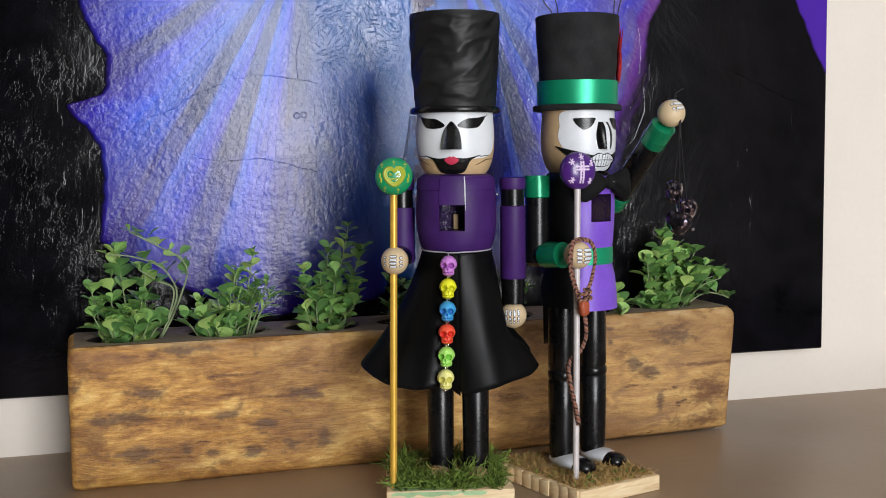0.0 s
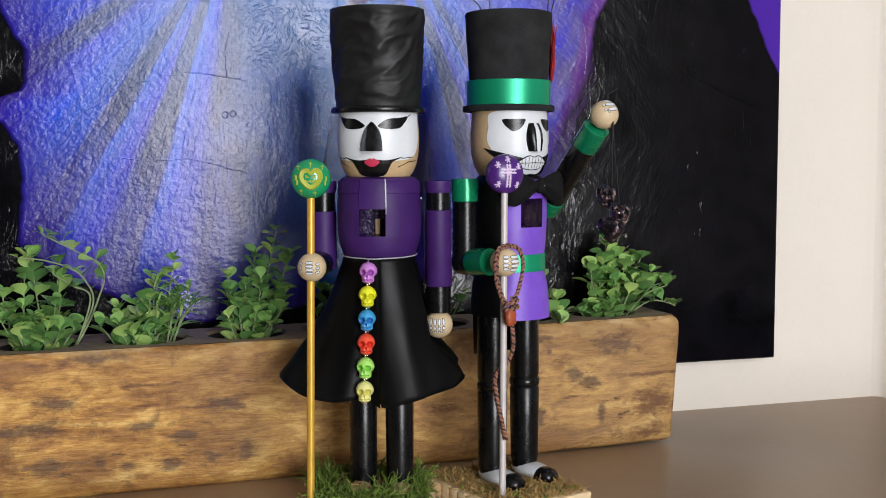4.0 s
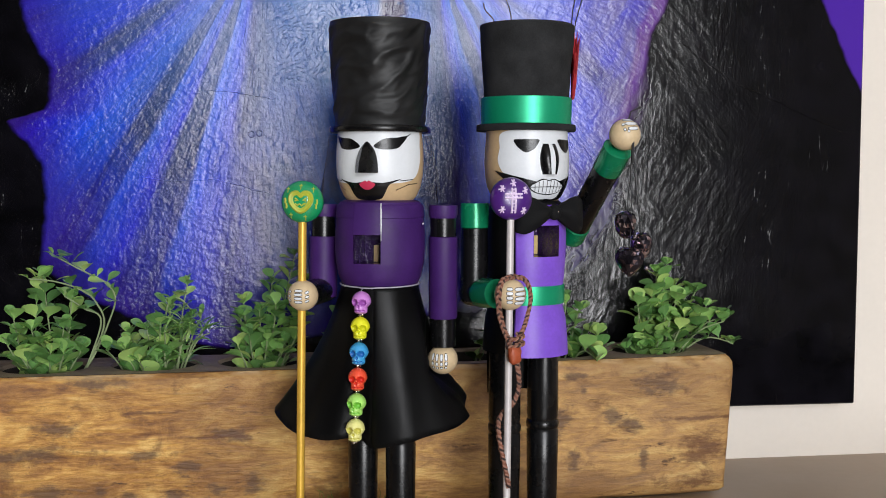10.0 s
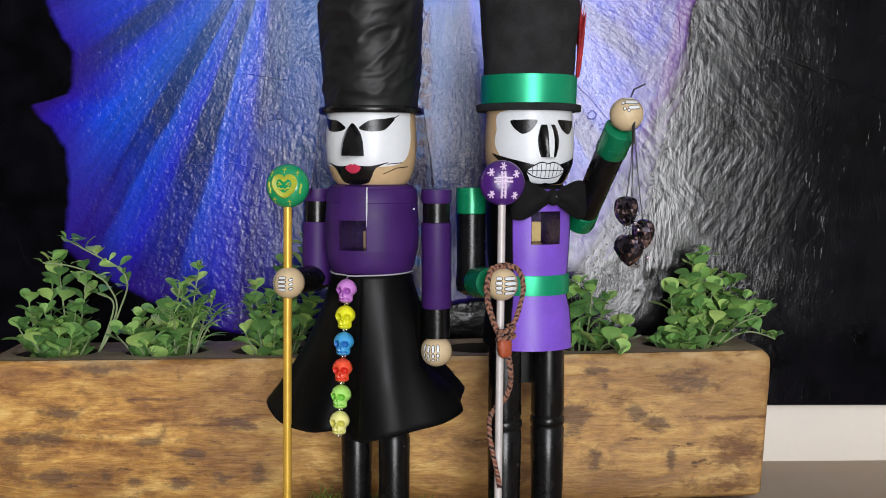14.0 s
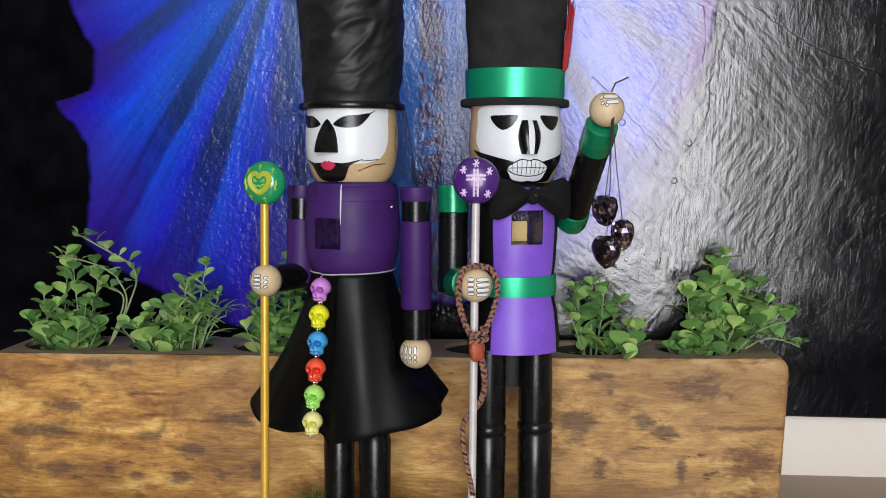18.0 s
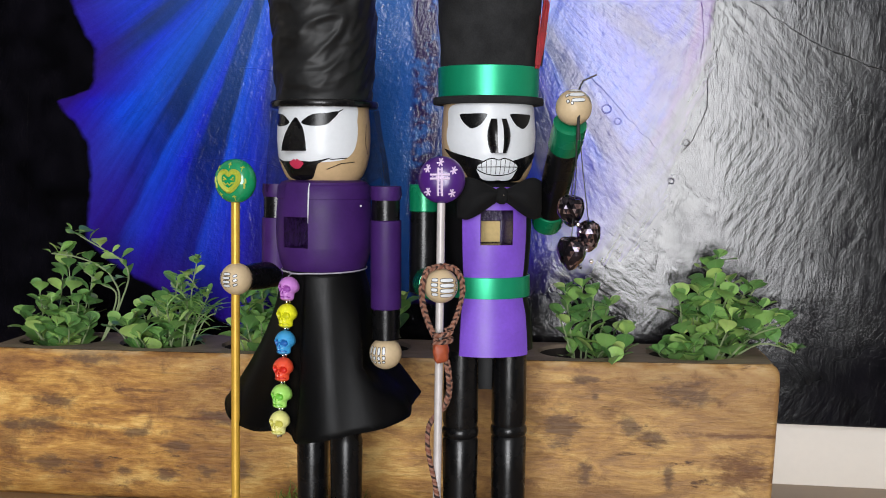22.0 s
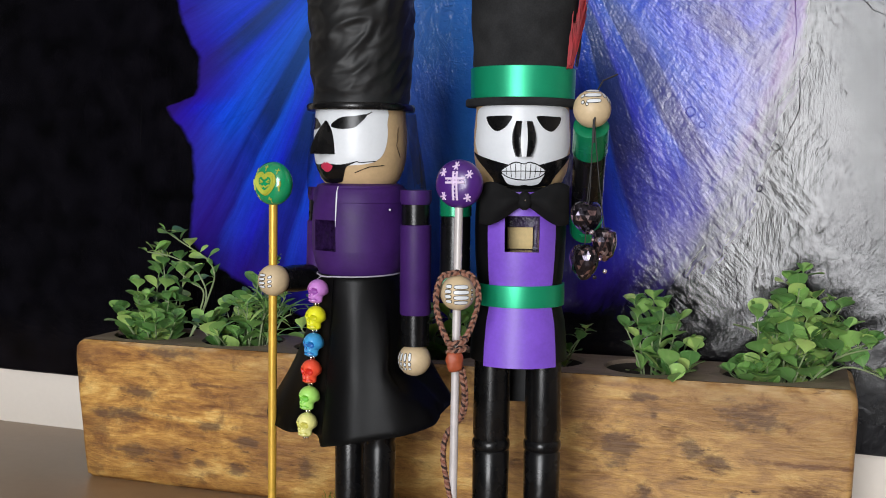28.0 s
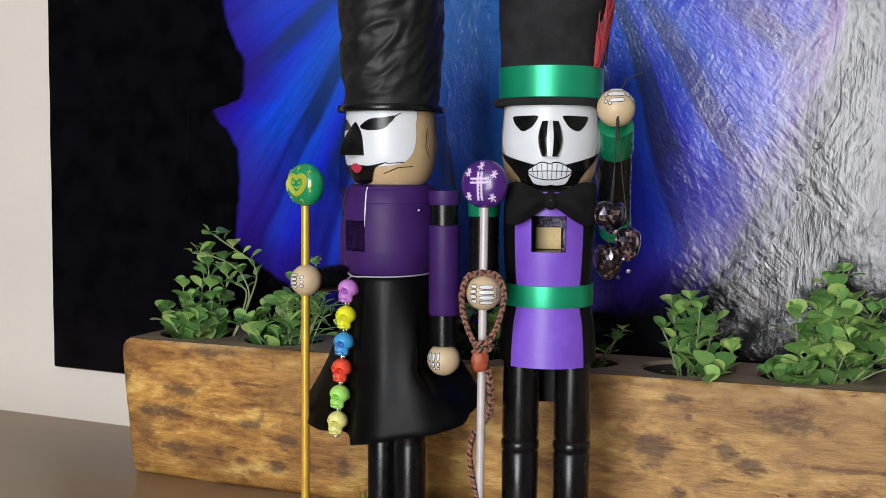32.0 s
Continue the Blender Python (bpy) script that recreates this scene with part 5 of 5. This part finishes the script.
# ---- bases and moss ----
def moss(parent, m_mat, name, count, sx, sy, z, high, seed, avoid, curl=1.0, rim=0.0, thick=1.0):
    rnd = random.Random(seed)
    bm = bmesh.new()
    made = 0
    while made < count:
        x, y = rnd.uniform(-sx, sx), rnd.uniform(-sy, sy)
        if avoid(x, y):
            continue
        made += 1
        edge = max(abs(x) / sx, abs(y) / sy)
        hgt = high * (0.35 + 0.65 * rnd.random()) * (1 + rim * (edge - .5)) * (.7 + .6 * noise.noise((x * 40, y * 40, seed)))
        p = Vector((x, y, z + rnd.uniform(-.001, .002)))
        d = Vector((rnd.gauss(0, 1) + .4 * x / sx * edge, rnd.gauss(0, 1) + .4 * y / sy * edge, rnd.uniform(.3, 1.6))).normalized()
        axis = Vector((rnd.gauss(0, 1), rnd.gauss(0, 1), rnd.gauss(0, .6))).normalized()
        step, pts = max(.0015, hgt / 4.2) * .8, [p]
        for _ in range(8):
            d.rotate(Matrix.Rotation(rnd.uniform(.4, 1.2) * curl, 3, axis))
            p = p + d * step
            p.z = max(p.z, z)
            pts.append(p.copy())
        w = rnd.uniform(.0005, .0011) * thick
        tube(bm, pts, [w, w, w, w, w, w * .9, w * .8, w * .6, w * .4], 3, cap=False)
    ob = finish(name, bm, m_mat, parent, angle=80)
    tagged(ob, kind="stuff")
    return ob


base1 = thing("pine_plinth", pose(.275, 1.006, 0, 0, 0, -12), "pale pine plinth with mint paint and green moss", "plinth", "nutcracker plinths")
part("board", box(bmesh.new(), -.0585, .0585, -.0575, .0575, 0, .0160, 0, .0015), M_PINE, base1)
bm = bmesh.new()
rnd = random.Random(2)
for k in range(4):
    x = -.040 + .020 * k
    patch(bm, [(u + rnd.uniform(-.002, .002), v + rnd.uniform(-.0012, .0012)) for u, v in oval(x, .0138, .0135, .0026, 18)], lambda u, v: (u, -.0577 - .00008 * k, min(v, .0150)), 0, 2)
patch(bm, [(u + rnd.uniform(-.002, .002), v + rnd.uniform(-.0010, .0010)) for u, v in oval(-.012, -.0525, .041, .0046, 40, 5)], lambda u, v: (u, max(v, -.0565), .0163), 0, 2)
part("paint_drip", bm, M_GPAINT, base1, "mint green paint smears")
clear1 = lambda x, y: any(math.hypot(x - a, y - b) < .0135 for a, b in ((-.011, -.003), (.024, .003)))
moss(base1, M_MOSS, "moss", 4200, .050, .050, .0165, .0185, 3, clear1, 1.9, 1.0, 0.72)
bm = bmesh.new()
tagged(moss(base1, M_MOSS2, "dry_sprig", 90, .03, .03, .0165, .030, 13, clear1), "brown dry sprigs in the moss")

base2 = thing("pine_plinth", pose(.401, .990, 0, 0, 0, 17.5), "pale pine plinth with dry brown moss", "plinth", "nutcracker plinths")
part("board", box(bmesh.new(), -.049, .049, -.0655, .0655, 0, .0150, 0, .0015), M_PINE, base2)
rnd = random.Random(8)
for k in range(9):
    y = -.0640 + .0138 * k
    bm = bmesh.new()
    box(bm, -.0512 - rnd.uniform(0, .001), -.0488, y, y + .0128, .0004, .0150 + rnd.uniform(-.0015, .0010), 0, .0006)
    part("stave", bm, M_PINE, base2, "upright pine stave")
clear2 = lambda x, y: any(math.hypot(x - a, y - b) < .013 for a, b in ((-.0125, .0125), (.0265, .0135)))
moss(base2, M_MOSS2, "moss", 3800, .046, .061, .0150, .0085, 4, clear2, 1.7, 0.3, 0.42)
tagged(moss(base2, M_MOSS, "green_moss", 160, .046, .061, .0150, .007, 14, clear2, 1.2, 0.3), "green strands among dry moss")


# ---- plants in the wells ----
def leaf_mesh(name, length, width, cup, droop):
    """A spoon-shaped leaf on a short stalk."""
    bm = bmesh.new()
    cols = []
    for t, w in ((0.0, .07), (.14, .10), (.26, .34), (.40, .72), (.55, .95), (.68, 1.0), (.80, .93), (.90, .73), (.97, .42), (1.0, .16)):
        z = -droop * length * t * t + .05 * length * math.sin(t * math.pi)
        cols.append([bm.verts.new((q * width / 2 * w, length * t, z + cup * width * q * q * w)) for q in (-1, -.55, 0, .55, 1)])
    for a, b in zip(cols, cols[1:]):
        for k in range(4):
            bm.faces.new((a[k], a[k + 1], b[k + 1], b[k]))
    for f in bm.faces:
        f.smooth = True
    me = bpy.data.meshes.new(name)
    bm.to_mesh(me)
    bm.free()
    me.materials.append(M_LEAF)
    return me


ROUND, SMALL, SLIM, STRAP = leaf_mesh("leaf", .0228, .0196, .07, .10), leaf_mesh("leaf", .0202, .0156, .10, .16), leaf_mesh("leaf", .0180, .0062, .16, .10), leaf_mesh("leaf", .034, .0038, .20, .55)


def put_leaf(ob, me, p, tilt, roll, yaw, size):
    leaf = new("leaf", me)
    leaf.parent = ob
    leaf.matrix_basis = pose(*p, tilt, roll, yaw) @ Matrix.Scale(size, 4)


def plant(k, seed, label, sprigs, curls=()):
    """sprigs: (foot x, foot y, tip x, tip y, tip height, bow, leaf, size) about the middle of a well; curls: stems that wind along points."""
    rnd = random.Random(seed)
    ob = thing("leafy_plant", P_AT @ pose(first + STEP * k, .061, PH), label, "plant", "planter greenery")
    for fx, fy, tx, ty, high, bow, me, size in sprigs:
        foot, tip = Vector((fx, fy, -.022)), Vector((tx, ty, high))
        length = (tip - foot).length
        n = 10
        pts = [foot.lerp(tip, t) + Vector((0, 0, bow * length * math.sin(t * math.pi))) + .0012 * noise.noise_vector((seed + fx * 50, t * 3, ty * 60)) for t in np.linspace(0, 1, n)]
        bm = bmesh.new()
        tube(bm, pts, [.0011 - .0006 * i / n for i in range(n)], 5)
        part("stem", bm, M_STEM, ob)
        pairs = max(3, int(length * .80 / (.0122 if me is ROUND else .0104)))
        turn = rnd.uniform(0, 180)
        for i in range(pairs):
            t = .26 + .70 * i / max(1, pairs - 1)
            p = pts[min(n - 2, int(t * (n - 1)))].lerp(pts[min(n - 1, int(t * (n - 1)) + 1)], t * (n - 1) % 1)
            for half in (0, 180):
                put_leaf(ob, me, p, rnd.uniform(15, 70), rnd.uniform(-20, 20), turn + i * 90 + half + rnd.uniform(-22, 22), size * rnd.uniform(.84, 1.16) * (1 - .22 * max(0, t - .7) / .3))
        for i in range(3):                                      # the young leaves at the tip
            put_leaf(ob, me, pts[-1], rnd.uniform(35, 75), rnd.uniform(-18, 18), turn + i * 120 + rnd.uniform(-25, 25), size * rnd.uniform(.45, .75))
    for way in curls:
        pts = [Vector(p) for p in smooth_line(way, 8, closed=False)]
        bm = bmesh.new()
        tube(bm, pts, [.0010 - .0003 * i / len(pts) for i in range(len(pts))], 6)
        part("stem", bm, M_STEM, ob, "pale curling stem")
        for i in range(int(len(pts) * .42), len(pts), 5):
            for half in (0, 180):
                put_leaf(ob, SMALL if i % 2 else SLIM, pts[i], rnd.uniform(15, 65), rnd.uniform(-25, 25), i * 47 + half + rnd.uniform(-25, 25), rnd.uniform(.65, 1.0))
        for i in range(3):
            put_leaf(ob, SLIM, pts[-1], rnd.uniform(5, 50), 0, 60 + i * 100, .7)
    return ob


def cluster(seed, n, x0, x1, y0, y1, z0, z1, me, size):
    """Short sprigs that fan out of a well to tips in a given range."""
    rnd = random.Random(seed)
    out = []
    for i in range(n):
        x, y = x0 + (x1 - x0) * (i + rnd.random()) / n, rnd.uniform(y0, y1)
        out.append((max(-.03, min(.03, x * .45)), max(-.026, min(.026, y * .4)), x, y, rnd.uniform(z0, z1), rnd.uniform(.02, .12), me, size * rnd.uniform(.88, 1.08)))
    return out


plant(0, 1, "trailing green plastic sprigs with round leaves",
      cluster(11, 7, -.034, .040, -.036, -.012, .008, .026, ROUND, .98) + cluster(12, 5, -.028, .030, -.006, .016, .020, .040, ROUND, .95)
      + [(.008, .012, -.004, .018, .084, .02, ROUND, .95), (.014, .010, .022, .016, .062, .02, ROUND, 1.0), (-.014, .010, -.010, .022, .060, .02, ROUND, .95), (-.018, .0, -.030, .012, .046, .04, SMALL, .95)],
      ([(.026, .0, -.020), (.046, .004, .014), (.057, .005, .040), (.0635, .006, .062), (.057, .006, .077), (.042, .006, .086), (.024, .006, .096), (.008, .006, .105)],
       [(.026, .004, -.020), (.052, .008, .034), (.045, .010, .060), (.031, .010, .072), (.008, .010, .080), (-.015, .008, .083)],
       [(.030, .002, -.018), (.050, .008, .040), (.034, .010, .054), (.016, .012, .066)]))
plant(1, 2, "bushy green plastic sprigs with round and narrow leaves",
      cluster(21, 7, -.044, .024, -.036, -.010, .006, .024, ROUND, .98) + cluster(22, 5, -.034, .012, -.008, .014, .022, .042, ROUND, .92) + cluster(23, 4, .006, .040, -.004, .018, .026, .050, SMALL, .9)
      + [(.016, .004, .031, .008, .078, .02, SMALL, .72), (.020, .0, .044, .002, .044, .10, SLIM, 1.0), (.012, .006, .014, .012, .056, .04, SLIM, 1.0), (.022, -.004, .046, -.010, .030, .22, STRAP, .9),
         (.018, -.006, .034, -.016, .034, .25, STRAP, .9), (.022, .004, .052, .0, .028, .25, STRAP, .9), (.010, -.004, .010, -.022, .034, .22, STRAP, .85), (.020, .0, .028, -.012, .042, .16, STRAP, .85)],
      ([(.014, .004, -.02), (.010, .006, .036), (.014, .006, .060), (.024, .004, .062), (.034, .0, .052)],))
plant(2, 3, "dense green plastic sprigs with small leaves",
      cluster(31, 6, -.022, .040, -.036, -.012, .012, .034, SMALL, 1.08) + cluster(32, 6, -.020, .048, -.010, .016, .036, .062, SMALL, 1.05)
      + [(.010, .006, .034, .010, .102, .03, SMALL, .95), (.012, .0, .048, .004, .078, .05, SMALL, 1.0), (.004, .008, .012, .012, .078, .03, SMALL, 1.0), (-.008, .004, -.016, .008, .058, .03, SMALL, .95)])
plant(3, 4, "green plastic sprigs with round leaves", cluster(41, 6, -.036, .036, -.030, .0, .014, .034, ROUND, .9) + cluster(42, 5, -.030, .034, -.004, .016, .032, .058, ROUND, .9))
plant(4, 5, "sparse green plastic sprig in its well", [(.012, .010, .034, .014, .022, .05, SMALL, .72), (.016, .008, .040, .010, .030, .05, SMALL, .62)])
plant(5, 6, "small upright green plastic sprigs with round leaves",
      [(-.004, .004, -.016, .006, .056, .03, SMALL, 1.08), (.0, .006, .0, .008, .060, .03, SMALL, 1.08), (.002, .0, .010, -.002, .052, .03, SMALL, 1.05), (-.004, .002, -.022, -.002, .034, .06, ROUND, .82),
       (.006, .0, .024, -.004, .045, .03, ROUND, .80), (.008, -.004, .040, -.016, .020, .14, ROUND, 1.05), (.008, -.006, .036, -.036, .006, .28, ROUND, 1.08), (.010, -.008, .026, -.056, -.002, .34, ROUND, 1.10)])
plant(6, 7, "full green plastic bush with round leaves",
      cluster(71, 5, -.034, .006, -.036, -.010, .004, .016, ROUND, .92) + cluster(72, 6, -.012, .050, -.020, .012, .026, .050, ROUND, 1.0) + cluster(73, 5, .004, .050, -.006, .016, .046, .066, ROUND, .98)
      + [(.010, .004, .024, .010, .088, .02, ROUND, .92), (.006, .006, .014, .012, .080, .02, SMALL, 1.05), (.016, .002, .056, .006, .060, .05, ROUND, .95), (.018, .0, .062, -.006, .046, .10, ROUND, .95),
         (.020, -.002, .080, -.012, .030, .16, ROUND, 1.0), (.020, .002, .084, .0, .034, .14, ROUND, .95), (.020, -.004, .090, -.014, .006, .26, SMALL, 1.0)])
